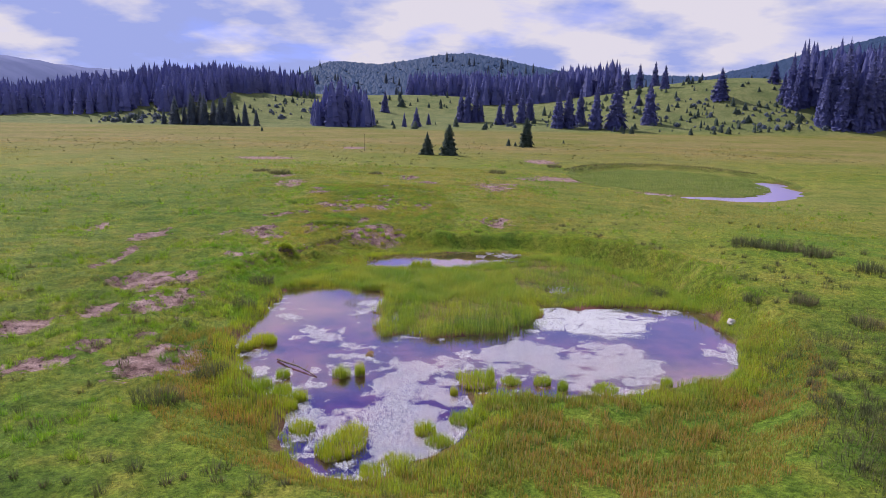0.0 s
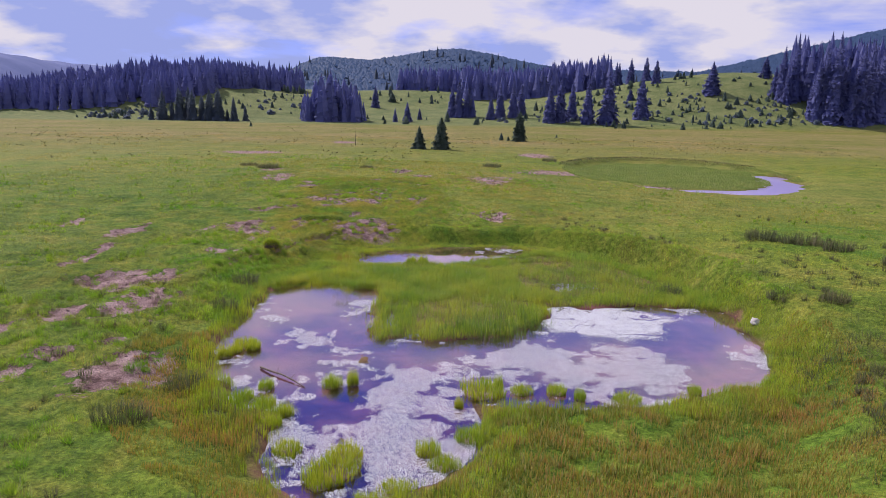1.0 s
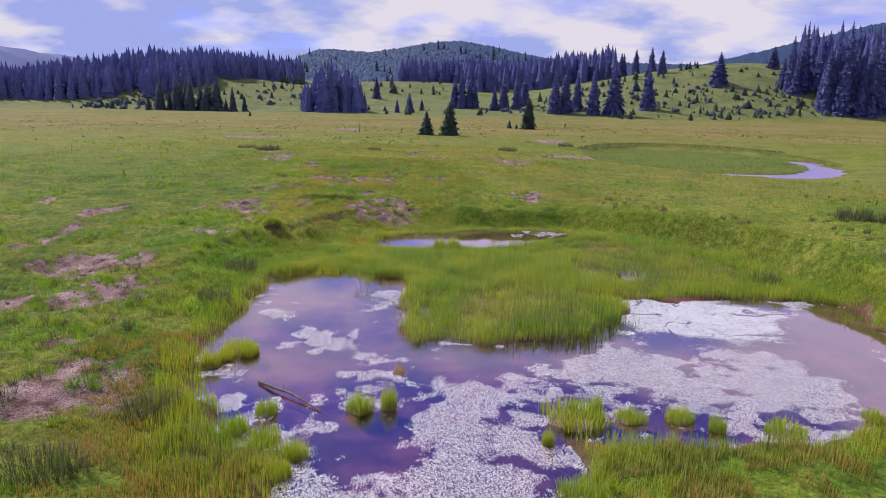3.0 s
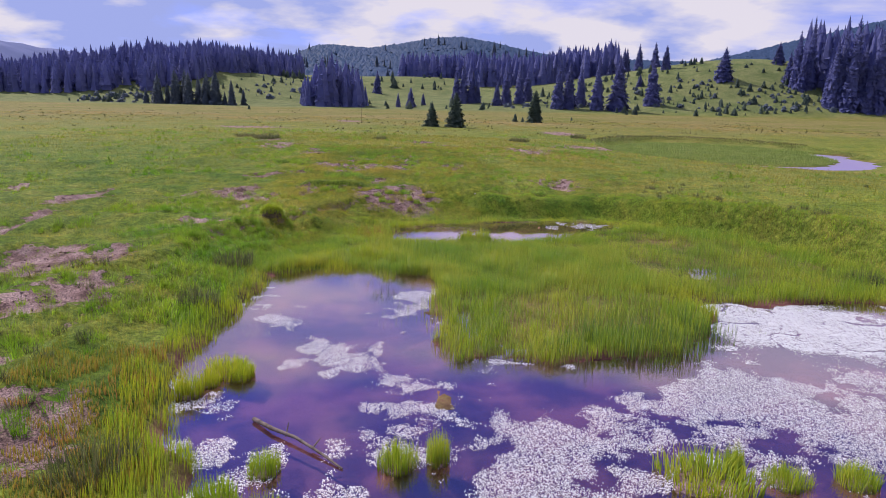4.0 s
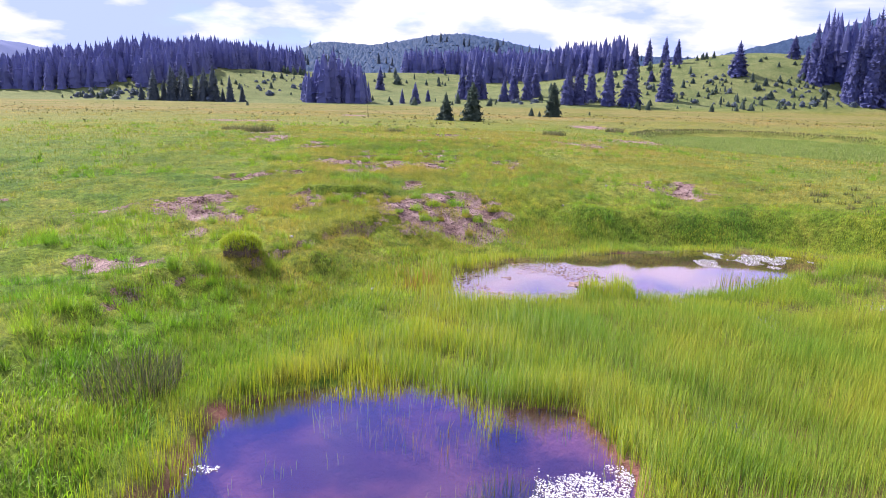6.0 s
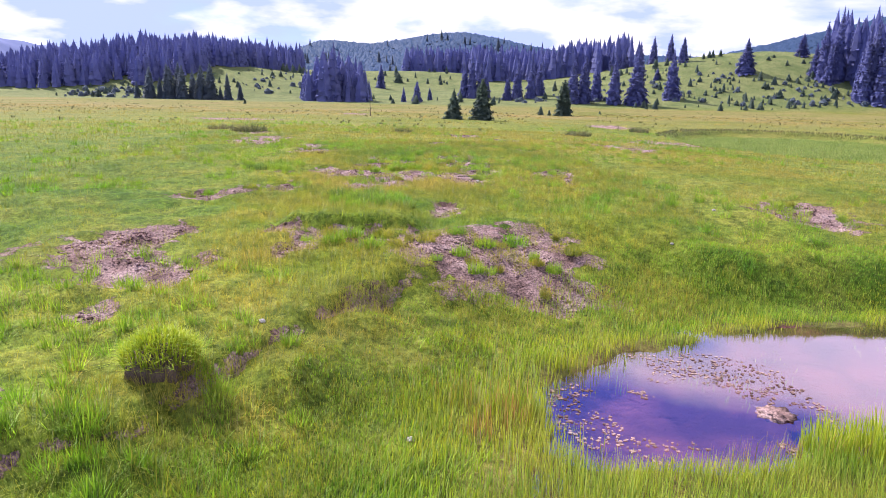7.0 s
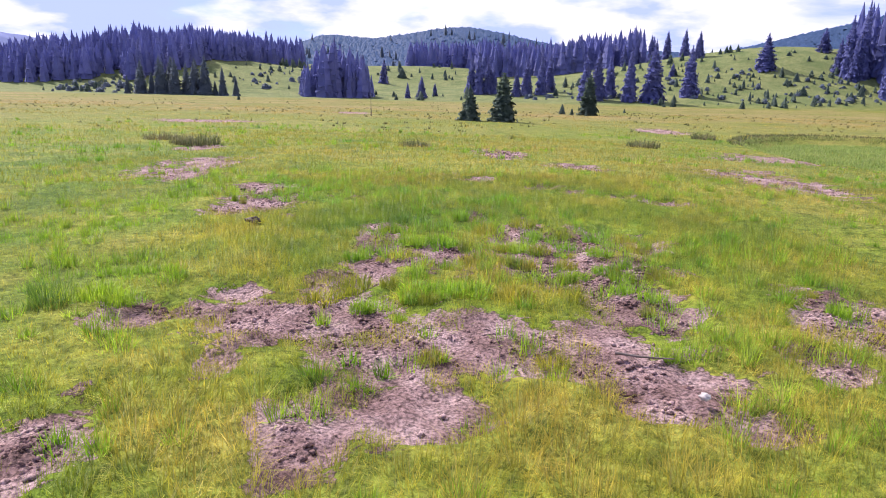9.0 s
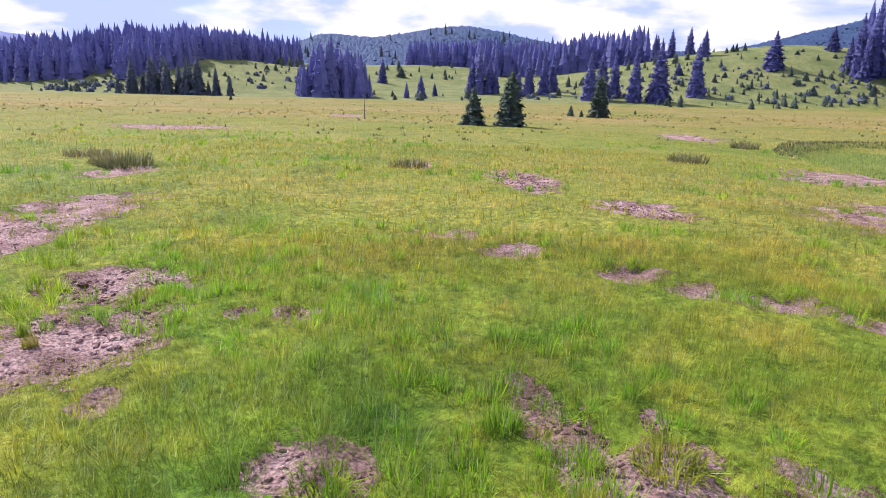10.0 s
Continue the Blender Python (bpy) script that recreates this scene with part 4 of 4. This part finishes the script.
def wood(name, xs, ys, hs, mat, label, templates=LIGHT, wide=1.0):
    vs, fs, k = [], [], 0
    zs = ground_at(np.array(xs), np.array(ys))
    for i in range(len(xs)):
        tv, tf = templates[i % len(templates)]
        a = rng.uniform(0, 2 * np.pi)
        c, s = np.cos(a), np.sin(a)
        v = np.stack([(tv[:, 0] * c - tv[:, 1] * s) * wide, (tv[:, 0] * s + tv[:, 1] * c) * wide, tv[:, 2]], -1) * hs[i]
        vs.append(v + [xs[i], ys[i], zs[i] - 0.2])
        fs.append(tf + k)
        k += len(v)
    return tagged(new(name, mesh_of(name, np.concatenate(vs), np.concatenate(fs), mat)), label, "wood", kind="stuff")


def stand(n, x0, x1, y0, y1, low, high, rule=None):
    x, y = rng.uniform(x0, x1, n), rng.uniform(y0, y1, n)
    if rule is not None:
        ok = rule(x, y)
        x, y = x[ok], y[ok]
    return x, y, low + (high - low) * np.clip(0.5 + 0.5 * vnoise(x, y, 18, 8) + rng.normal(0, 0.28, len(x)), -0.15, 1.25)


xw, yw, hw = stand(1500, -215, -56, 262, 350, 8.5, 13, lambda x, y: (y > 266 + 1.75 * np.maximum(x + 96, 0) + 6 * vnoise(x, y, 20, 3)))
wood("west_wood", xw, yw, hw, HAZED_NEEDLE, "dense dark spruce wood over the low hill", wide=1.25)
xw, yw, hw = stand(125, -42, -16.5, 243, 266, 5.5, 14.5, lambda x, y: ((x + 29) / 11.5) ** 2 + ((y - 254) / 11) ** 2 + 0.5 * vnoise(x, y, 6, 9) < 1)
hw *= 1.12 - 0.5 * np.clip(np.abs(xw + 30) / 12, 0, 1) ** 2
wood("middle_wood", xw, yw, hw, HAZED_NEEDLE, "dark spruce wood in the gap between the hills", wide=1.1)
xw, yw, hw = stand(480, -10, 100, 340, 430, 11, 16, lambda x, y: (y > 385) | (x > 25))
wood("back_wood", xw, yw, hw, HAZED_NEEDLE, "dark spruce wood behind the meadow's far rim", wide=1.2)
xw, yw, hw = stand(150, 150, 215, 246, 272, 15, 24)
wood("east_wood", xw, yw, hw, HAZED_NEEDLE, "tall dark spruce wood on the hill's shoulder")
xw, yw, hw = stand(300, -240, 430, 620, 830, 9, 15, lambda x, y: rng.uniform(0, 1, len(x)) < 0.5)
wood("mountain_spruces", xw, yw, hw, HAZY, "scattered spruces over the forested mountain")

OCT_V = np.array([(1, 0, 0), (-1, 0, 0), (0, 1, 0), (0, -1, 0), (0, 0, 1), (0, 0, -1)], float)
OCT_F = np.array([(4, 0, 2), (4, 2, 1), (4, 1, 3), (4, 3, 0), (5, 2, 0), (5, 1, 2), (5, 3, 1), (5, 0, 3)])
xs, ys, hs = stand(26000, -260, 760, 560, 1010, 2.8, 5.2)
zs = ground_at(xs, ys)
lump = (OCT_V[None, :5] + rng.normal(0, 0.16, (len(xs), 5, 3))) * hs[:, None, None] * np.array([1.0, 1.0, 0.75])
v = (lump + np.stack([xs, ys, zs + 0.5], -1)[:, None]).reshape(-1, 3)
f = (OCT_F[None, :4] + 5 * np.arange(len(xs))[:, None, None]).reshape(-1, 3)
tagged(new("mountain_canopy", mesh_of("mountain_canopy", v, f, HAZED_CANOPY, True)), "broadleaf forest over the mountain, its green painted bluish for haze", "forest", kind="stuff")

# ---- young trees and bushes on the slopes ----
SHRUBS = []
for i in range(3):
    v, f = conifer(60 + i, 1.0, 0.30 + 0.06 * i, 9, 8, 2, 0.0, 0.7)
    SHRUBS.append(mesh_of("young_spruce", v, f, YOUNG))
k = 0
for x0, x1, y0, y1, n, low, high in [(66, 150, 226, 300, 110, 0.7, 3.0), (100, 140, 232, 262, 45, 1.2, 3.6), (40, 100, 240, 300, 45, 1.0, 4.0), (-120, -92, 245, 270, 40, 1.0, 3.0),
                                     (-85, -45, 250, 310, 30, 0.8, 2.6), (-25, 15, 330, 385, 18, 1.5, 5.0), (-20, 30, 236, 262, 16, 1.2, 4.5), (-62, -52, 318, 330, 8, 3, 6)]:
    for _ in range(n):
        x, y, h = rng.uniform(x0, x1), rng.uniform(y0, y1), low + (high - low) * rng.uniform(0, 1) ** 2
        ob = new("young_spruce", SHRUBS[k % 3])
        ob.matrix_basis = pose(x, y, at_ground(x, y, 0.05), 0, 0, rng.uniform(0, 360)) @ Matrix.Diagonal((h * rng.uniform(0.8, 1.2), h * rng.uniform(0.9, 2.0), h, 1))
        tagged(ob, "small young spruce on the grassy slope", "tree", "young spruces on the slopes")
        k += 1
for x, y, h in [(91, 224, 2.6), (18.3, 121, 0.9), (19.0, 116, 0.7), (30.5, 138, 0.7), (-44, 190, 1.3), (17.2, 122, 1.4)]:
    ob = new("young_spruce", SHRUBS[1])
    ob.matrix_basis = pose(x, y, at_ground(x, y, 0.03), 0, 0, 40 * x) @ Matrix.Diagonal((h * 1.3, h * 1.3, h, 1))
    tagged(ob, "tiny young spruce alone in the meadow", "tree", "tiny spruces in the meadow")

BUSHES = []
for i in range(3):
    v, f = conifer(66 + i, 1.0, 0.75 + 0.15 * i, 6, 9, 2, 0.0, 0.45, 4, 6)
    BUSHES.append(mesh_of("juniper_bush", v, f, DUSKY))
for x0, x1, y0, y1, n in [(122, 146, 234, 258, 36), (95, 122, 236, 280, 22), (70, 95, 240, 275, 24), (30, 70, 244, 268, 45), (-118, -92, 243, 262, 50), (-66, -44, 262, 305, 22)]:
    for _ in range(n):
        x, y, h = rng.uniform(x0, x1), rng.uniform(y0, y1), 0.6 + 1.4 * rng.uniform(0, 1) ** 2
        ob = new("juniper_bush", BUSHES[int(rng.integers(3))])
        ob.matrix_basis = pose(x, y, at_ground(x, y, 0.1), 0, 0, rng.uniform(0, 360)) @ Matrix.Diagonal((h, h * rng.uniform(0.9, 1.6), h, 1))
        tagged(ob, "low dull green juniper bush on the grassy slope", "bush", "bushes on the slopes")

# ---- clods on the bare soil ----
cx, cy = [], []
for x0, y0, rx, ry in SOIL_MID + SOIL_NEAR + SOIL_MORE + SOIL_EAST + SOIL_WEST:
    n = int(rx * ry * (1500 if y0 > 28 and abs(x0) < 6 else 300)) + 12
    a, d = rng.uniform(0, 2 * np.pi, n), np.sqrt(rng.uniform(0, 1, n))
    cx.append(x0 + rx * 1.15 * d * np.cos(a))
    cy.append(y0 + ry * 1.15 * d * np.sin(a))
cx, cy = np.concatenate(cx), np.concatenate(cy)
churned = (vnoise(cx, cy, 0.6, 121, 3) > -0.15) | (rng.uniform(0, 1, len(cx)) < 0.25)
cx, cy = cx[churned], cy[churned]
sz = 0.007 + 0.024 * rng.uniform(0, 1, len(cx)) ** 4
lump = (OCT_V[None] + rng.normal(0, 0.28, (len(cx), 6, 3))) * sz[:, None, None] * np.array([1.3, 1.1, 0.8])
turn = rng.uniform(0, 2 * np.pi, len(cx))
c, s_ = np.cos(turn)[:, None], np.sin(turn)[:, None]
lump = np.stack([lump[..., 0] * c - lump[..., 1] * s_, lump[..., 0] * s_ + lump[..., 1] * c, lump[..., 2]], -1)
v = (lump + np.stack([cx, cy, ground_at(cx, cy, soil_at(cx, cy)) + 0.2 * sz], -1)[:, None]).reshape(-1, 3)
f = (OCT_F[None] + 6 * np.arange(len(cx))[:, None, None]).reshape(-1, 3)
tagged(new("soil_clods", mesh_of("soil_clods", v, f, SOIL, True)), "dry pinkish-brown clods on trampled bare soil", "soil", kind="stuff")

# ---- tufts in the water ----


def tuft_mesh(name, seed, r, h, n, width, mat, lean=0.35):
    g = np.random.default_rng(seed)
    a, d = g.uniform(0, 2 * np.pi, n), np.sqrt(g.uniform(0, 1, n))
    x, y = r * d * np.cos(a) * (1 + 0.25 * np.cos(2 * a + seed)), r * d * np.sin(a)
    hh = h * g.uniform(0.55, 1.15, n) * (1.05 - 0.35 * d)
    v, f = blades(x, y, np.zeros(n), hh, width * g.uniform(0.7, 1.3, n), lean, True, a)
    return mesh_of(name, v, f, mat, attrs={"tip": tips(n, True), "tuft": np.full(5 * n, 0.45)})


def mound_mesh(name, seed, r, h, mat, rough=0.25):
    """A lumpy low mound with its foot below the origin."""
    bm = bmesh.new()
    bmesh.ops.create_icosphere(bm, subdivisions=3, radius=1.0)
    for vert in bm.verts:
        k = 1 + rough * noise.noise(vert.co * 2.1 + Vector((seed, 0, 0))) + 0.5 * rough * noise.noise(vert.co * 5.3 + Vector((0, seed, 0)))
        vert.co = Vector((vert.co.x * r * k, vert.co.y * r * k, vert.co.z * h * k))
    me = bpy.data.meshes.new(name)
    bm.to_mesh(me)
    bm.free()
    me.materials.append(mat)
    for p in me.polygons:
        p.use_smooth = True
    return me


TUFT_MESHES = [(tuft_mesh("leaves", 200 + i, 1.0, 1.0, 520, 0.030, LIME, 0.25), mound_mesh("root_clump", i, 0.85, 0.16, SOIL)) for i in range(4)]


def sedge_tuft(i, x, y, r, h):
    root = new("sedge_tuft")
    leaves, clump = TUFT_MESHES[i % 4]
    for ob in (part("leaves", leaves, root), part("root_clump", clump, root, "dark wet root clump")):
        ob.scale = (r, r, h)
    root.matrix_basis = pose(x, y, POND_Z - 0.02, 0, 0, 83 * i)
    tagged(root, "bright lime sedge tuft standing in the pond" if r > 0.17 else "small lime sedge tuft standing in the pond", "sedge", "sedge tufts in the pond")


TUFTS_A = [(0.6, 15.6, .18, .36), (1.0, 15.7, .12, .42), (3.6, 15.3, .42, .34), (3.95, 15.5, .1, .4), (4.4, 15.3, .2, .24), (5.1, 15.3, .2, .26), (7.9, 15.3, .14, .24),
           (3.1, 14.6, .08, .32), (2.5, 12.9, .2, .34), (1.0, 12.3, .38, .34), (1.15, 12.8, .3, .3), (0.85, 12.0, .2, .25), (0.2, 13.0, .25, .26), (-0.1, 14.3, .14, .36)]
TUFTS_B = [(2.1, 26.5, .2, .42), (2.5, 26.5, .22, .46), (-0.2, 13.9, .15, .3), (-1.7, 17.9, .3, .28), (-2.0, 17.2, .16, .4), (-1.5, 17.75, .18, .28), (-0.7, 15.5, .16, .3), (3.2, 13.4, .25, .26), (3.9, 14.2, .2, .24), (6.4, 14.9, .3, .22),
           (2.0, 11.8, .3, .2), (5.5, 15.0, .12, .3), (-1.0, 15.0, .2, .3), (-0.55, 14.7, .2, .3), (2.75, 12.5, .22, .26), (3.5, 13.6, .25, .26), (1.6, 11.5, .2, .22), (-1.85, 17.5, .14, .3)]
for i, (x, y, r, h) in enumerate(TUFTS_A + TUFTS_B):
    sedge_tuft(i, x, y, r, h)

# ---- turf mound on the bank ----


def cap_mesh(name, seed, mat, n=900, reach=0.85):
    """Grass rooted all over a dome of unit size, leaning outwards and down."""
    g = np.random.default_rng(seed)
    a, d = g.uniform(0, 2 * np.pi, n), reach * np.sqrt(g.uniform(0, 1, n))
    v, f = blades(d * np.cos(a), d * np.sin(a), np.sqrt(1.02 - d * d), g.uniform(0.16, 0.45, n), g.uniform(0.015, 0.035, n), 0.9, True, a)
    return mesh_of(name, v, f, mat, attrs={"tip": tips(n, True), "tuft": np.full(5 * n, 0.5)})


root = new("turf_mound")
part("soil_body", mound_mesh("soil_body", 10, 1.0, 1.0, SHADED_SOIL, 0.35), root, "crumbling soil, coloured dark for shade").scale = (0.25, 0.25, 0.22)
part("grass_cap", cap_mesh("grass_cap", 230, LIME, 2200, 0.94), root, "overhanging grass cap").scale = (0.31, 0.31, 0.27)
root.matrix_basis = pose(-3.05, 26.9, at_ground(-3.05, 26.9, 0.03))
tagged(root, "turf mound of soil coloured dark for shade, with a lime moss cap", "mound")

# ---- grass clumps that stand in the trampled soil ----
CLUMPS = [tuft_mesh("grass_clump", 270 + i, 1.0, 1.0, 300, 0.040, (TURF, BLADE)[i % 2], 0.75) for i in range(4)]
CLUMPS_A = [(-1.66, 39.06), (-1.04, 40.35), (-0.92, 39.38), (-0.64, 39.75), (-0.46, 39.31), (0.03, 39.72), (0.41, 39.45), (-0.17, 38.55), (-2.39, 39.72), (-2.25, 38.89), (-1.71, 40.52), (-1.82, 39.93), (-1.34, 40.54), (-0.20, 41.52), (-0.43, 40.37), (-0.18, 40.19), (-0.13, 41.01), (-0.66, 40.42), (-1.28, 39.46), (-1.02, 39.74)]
CLUMPS_B = [(-1.11, 38.51), (-0.74, 38.46), (-1.64, 38.56), (-2.51, 38.35), (-1.29, 38.51), (-1.92, 38.80), (0.06, 39.32), (0.95, 39.33), (0.59, 38.47), (-0.86, 39.07), (-1.72, 38.36), (-1.55, 38.31), (0.61, 40.88), (1.05, 40.97), (1.23, 40.61), (-2.05, 41.44), (-1.04, 41.98), (-0.76, 41.07), (0.51, 40.04), (0.25, 41.02)]
CLUMPS_C = [(-0.12, 30.94), (-0.95, 30.9), (0.35, 31.3), (0.1, 31.1), (-0.5, 31.4), (-0.85, 31.4), (-0.15, 30.2), (0.55, 30.6), (-2.6, 31.05), (-2.3, 31.25), (-2.0, 31.1), (-1.55, 31.2), (-2.2, 30.8), (-1.35, 30.75), (-1.7, 30.6)]
spots = [(x, y, rng.uniform(0.09, 0.2), rng.uniform(0.11, 0.21)) for x, y in CLUMPS_A + CLUMPS_B + CLUMPS_C]
for x0, y0, rx, ry in SOIL_MID + SOIL_NEAR + SOIL_EAST:
    if abs(x0) < 6.2 and y0 < 46 and rx * ry > 0.15:
        for _ in range(int(2 + 3 * rx * ry)):
            a, d = rng.uniform(0, 6.28), rng.uniform(0.35, 1.25)
            spots.append((x0 + rx * d * math.cos(a), y0 + ry * d * math.sin(a), rng.uniform(0.05, 0.15), rng.uniform(0.10, 0.22)))
for i, (x, y, r, h) in enumerate(spots):
    ob = new("grass_clump", CLUMPS[i % 4])
    ob.matrix_basis = pose(x, y, float(ground_at(np.array([x]), np.array([y]), soil_at(np.array([x]), np.array([y])))[0]), 0, 0, 77 * i) @ Matrix.Diagonal((r, r, h, 1))
    tagged(ob, "lush green grass clump among trampled soil", "grass", "grass clumps in the soil")

LUSH = [tuft_mesh("sedge_clump", 280 + i, 1.0, 1.0, 420, 0.032, (DEEP, TURF)[i % 2], 0.7) for i in range(4)]
for i, (x, y, r, h) in enumerate([(-2.6, 34.6, .22, .26), (-2.25, 34.3, .2, .24), (-2.0, 33.85, .26, .3), (-2.45, 33.9, .18, .22), (-1.75, 33.5, .2, .26), (-1.6, 33.05, .26, .3), (-2.0, 33.3, .16, .22),
                                 (-1.35, 33.3, .18, .22), (-1.9, 34.5, .2, .24), (-1.5, 34.1, .15, .2), (-1.3, 32.7, .2, .22), (-2.1, 32.9, .2, .22), (-4.9, 38.2, .2, .22), (-4.6, 38.5, .22, .24), (-5.1, 38.6, .2, .2), (-4.3, 38.3, .16, .2)]):
    ob = new("sedge_clump", LUSH[i % 4])
    ob.matrix_basis = pose(x, y, at_ground(x, y, 0.01), 0, 0, 61 * i) @ Matrix.Diagonal((r, r, h, 1))
    tagged(ob, "deep green arching sedge clump in a damp hollow", "sedge", "sedge clumps in the hollow")

# ---- rush clumps ----
RUSHES = [tuft_mesh("rush_clump", 250 + i, 1.0, 1.0, 420, 0.022, RUSH, 0.45) for i in range(3)]
for i, (x, y, r, h) in enumerate([(15.1, 26.8, .55, .5), (15.7, 26.3, .4, .42), (16.3, 25.8, .5, .55), (16.7, 24.6, .5, .5), (17.2, 22.4, .45, .45), (11.9, 19.6, .3, .35), (12.9, 18.8, .35, .38), (10.2, 22.7, .4, .38),
                                 (-9.5, 56.5, .7, .55), (-10.3, 57.2, .5, .45), (9.2, 64.6, .8, .5), (16.7, 75.2, .8, .6), (-12, 59.6, .7, .4), (-1.9, 57.5, .5, .4), (-3.0, 23.0, .4, .42), (-2.9, 20.4, .35, .45), (0.2, 21.6, .3, .5),
                                 (13.6, 17.2, .4, .35), (14.5, 16.0, .5, .35), (-2.6, 13.4, .4, .4), (-2.2, 15.2, .35, .42)]):
    ob = new("rush_clump", RUSHES[i % 3])
    ob.matrix_basis = pose(x, y, at_ground(x, y, 0.01), 0, 0, 57 * i) @ Matrix.Diagonal((r, r, h, 1))
    tagged(ob, "dull green-brown rush clump on the meadow", "rushes", "rush clumps")

# ---- loose things ----


def stick(name, points, radius, mat, label, stubs=()):
    """A bent, tapering length of wood with short side stubs."""
    cu = bpy.data.curves.new(name, "CURVE")
    cu.dimensions, cu.bevel_depth, cu.bevel_resolution, cu.use_fill_caps = "3D", radius, 2, True
    for line in (points, *stubs):
        sp = cu.splines.new("POLY")
        sp.points.add(len(line) - 1)
        for i, (q, p) in enumerate(zip(line, sp.points)):
            p.co, p.radius = (*q, 1), (1 - 0.6 * i / (len(line) - 1)) * (0.45 if line is not points else 1)
    me = bpy.data.meshes.new_from_object(bpy.data.objects.new(name, cu))
    me.materials.append(mat)
    return tagged(new(name, me), label, "branch")


z = POND_Z + 0.03
stick("dead_branch", [(-1.05, 16.55, z), (-0.8, 16.3, z + 0.02), (-0.5, 16.08, z + 0.03), (-0.2, 15.8, z + 0.01), (0.05, 15.55, z - 0.02)], 0.026, GREYWOOD,
      "dark weathered branch lying in the pond", [[(-0.62, 16.15, z), (-0.6, 16.25, z + 0.12)], [(-0.3, 15.9, z), (-0.22, 15.98, z + 0.08)]])
zs_ = [at_ground(x, 37.05) + 0.03 for x in (-0.15, 0.0, 0.12, 0.25)]
stick("dry_stick", [(-0.15, 37.12, zs_[0]), (0.0, 37.05, zs_[1]), (0.12, 37.02, zs_[2]), (0.25, 37.0, zs_[3])], 0.012, GREYWOOD, "thin pale dry stick on bare soil")

post = new("wooden_post")
me = trunk_mesh("post", 2.4, 0.05)
me.materials[0] = GREYWOOD
shaft = part("shaft", me, post)
part("cap", mound_mesh("cap", 3, 0.035, 0.03, GREYWOOD), shaft).location = (0, 0, 2.32)
post.matrix_basis = pose(-6.3, 95, at_ground(-6.3, 95), 1.5, -1)
tagged(post, "slim weathered wooden post alone in the meadow", "post")

for i, (x, y, r) in enumerate([(11.2, 19.3, .13), (4.2, 33.4, .03), (0.25, 36.45, .035), (-2.5, 27.9, .03), (-1.1, 26.6, .03), (2.7, 31.4, .025), (21.5, 52.5, .2)]):
    ob = new("stone", mound_mesh("stone", 40 + i, r, r * 0.75, STONE, 0.4))
    ob.matrix_basis = pose(x, y, at_ground(x, y) + 0.3 * r, 0, 0, 50 * i)
    tagged(ob, "pale rounded stone in the grass", "stone", "pale stones")

ob = new("peat_clod", mound_mesh("peat_clod", 73, 0.15, 0.03, SOIL, 0.6))
ob.matrix_basis = pose(2.07, 27.2, POND_Z)
tagged(ob, "flat pinkish-brown peat clod half sunk in the pool", "clod")
ob = new("dung_pat", mound_mesh("dung_pat", 71, 0.10, 0.035, BARK, 0.5))
ob.matrix_basis = pose(-3.9, 41.4, at_ground(-3.9, 41.4) + 0.06)
tagged(ob, "dark dried dung pat on the short grass", "dung")
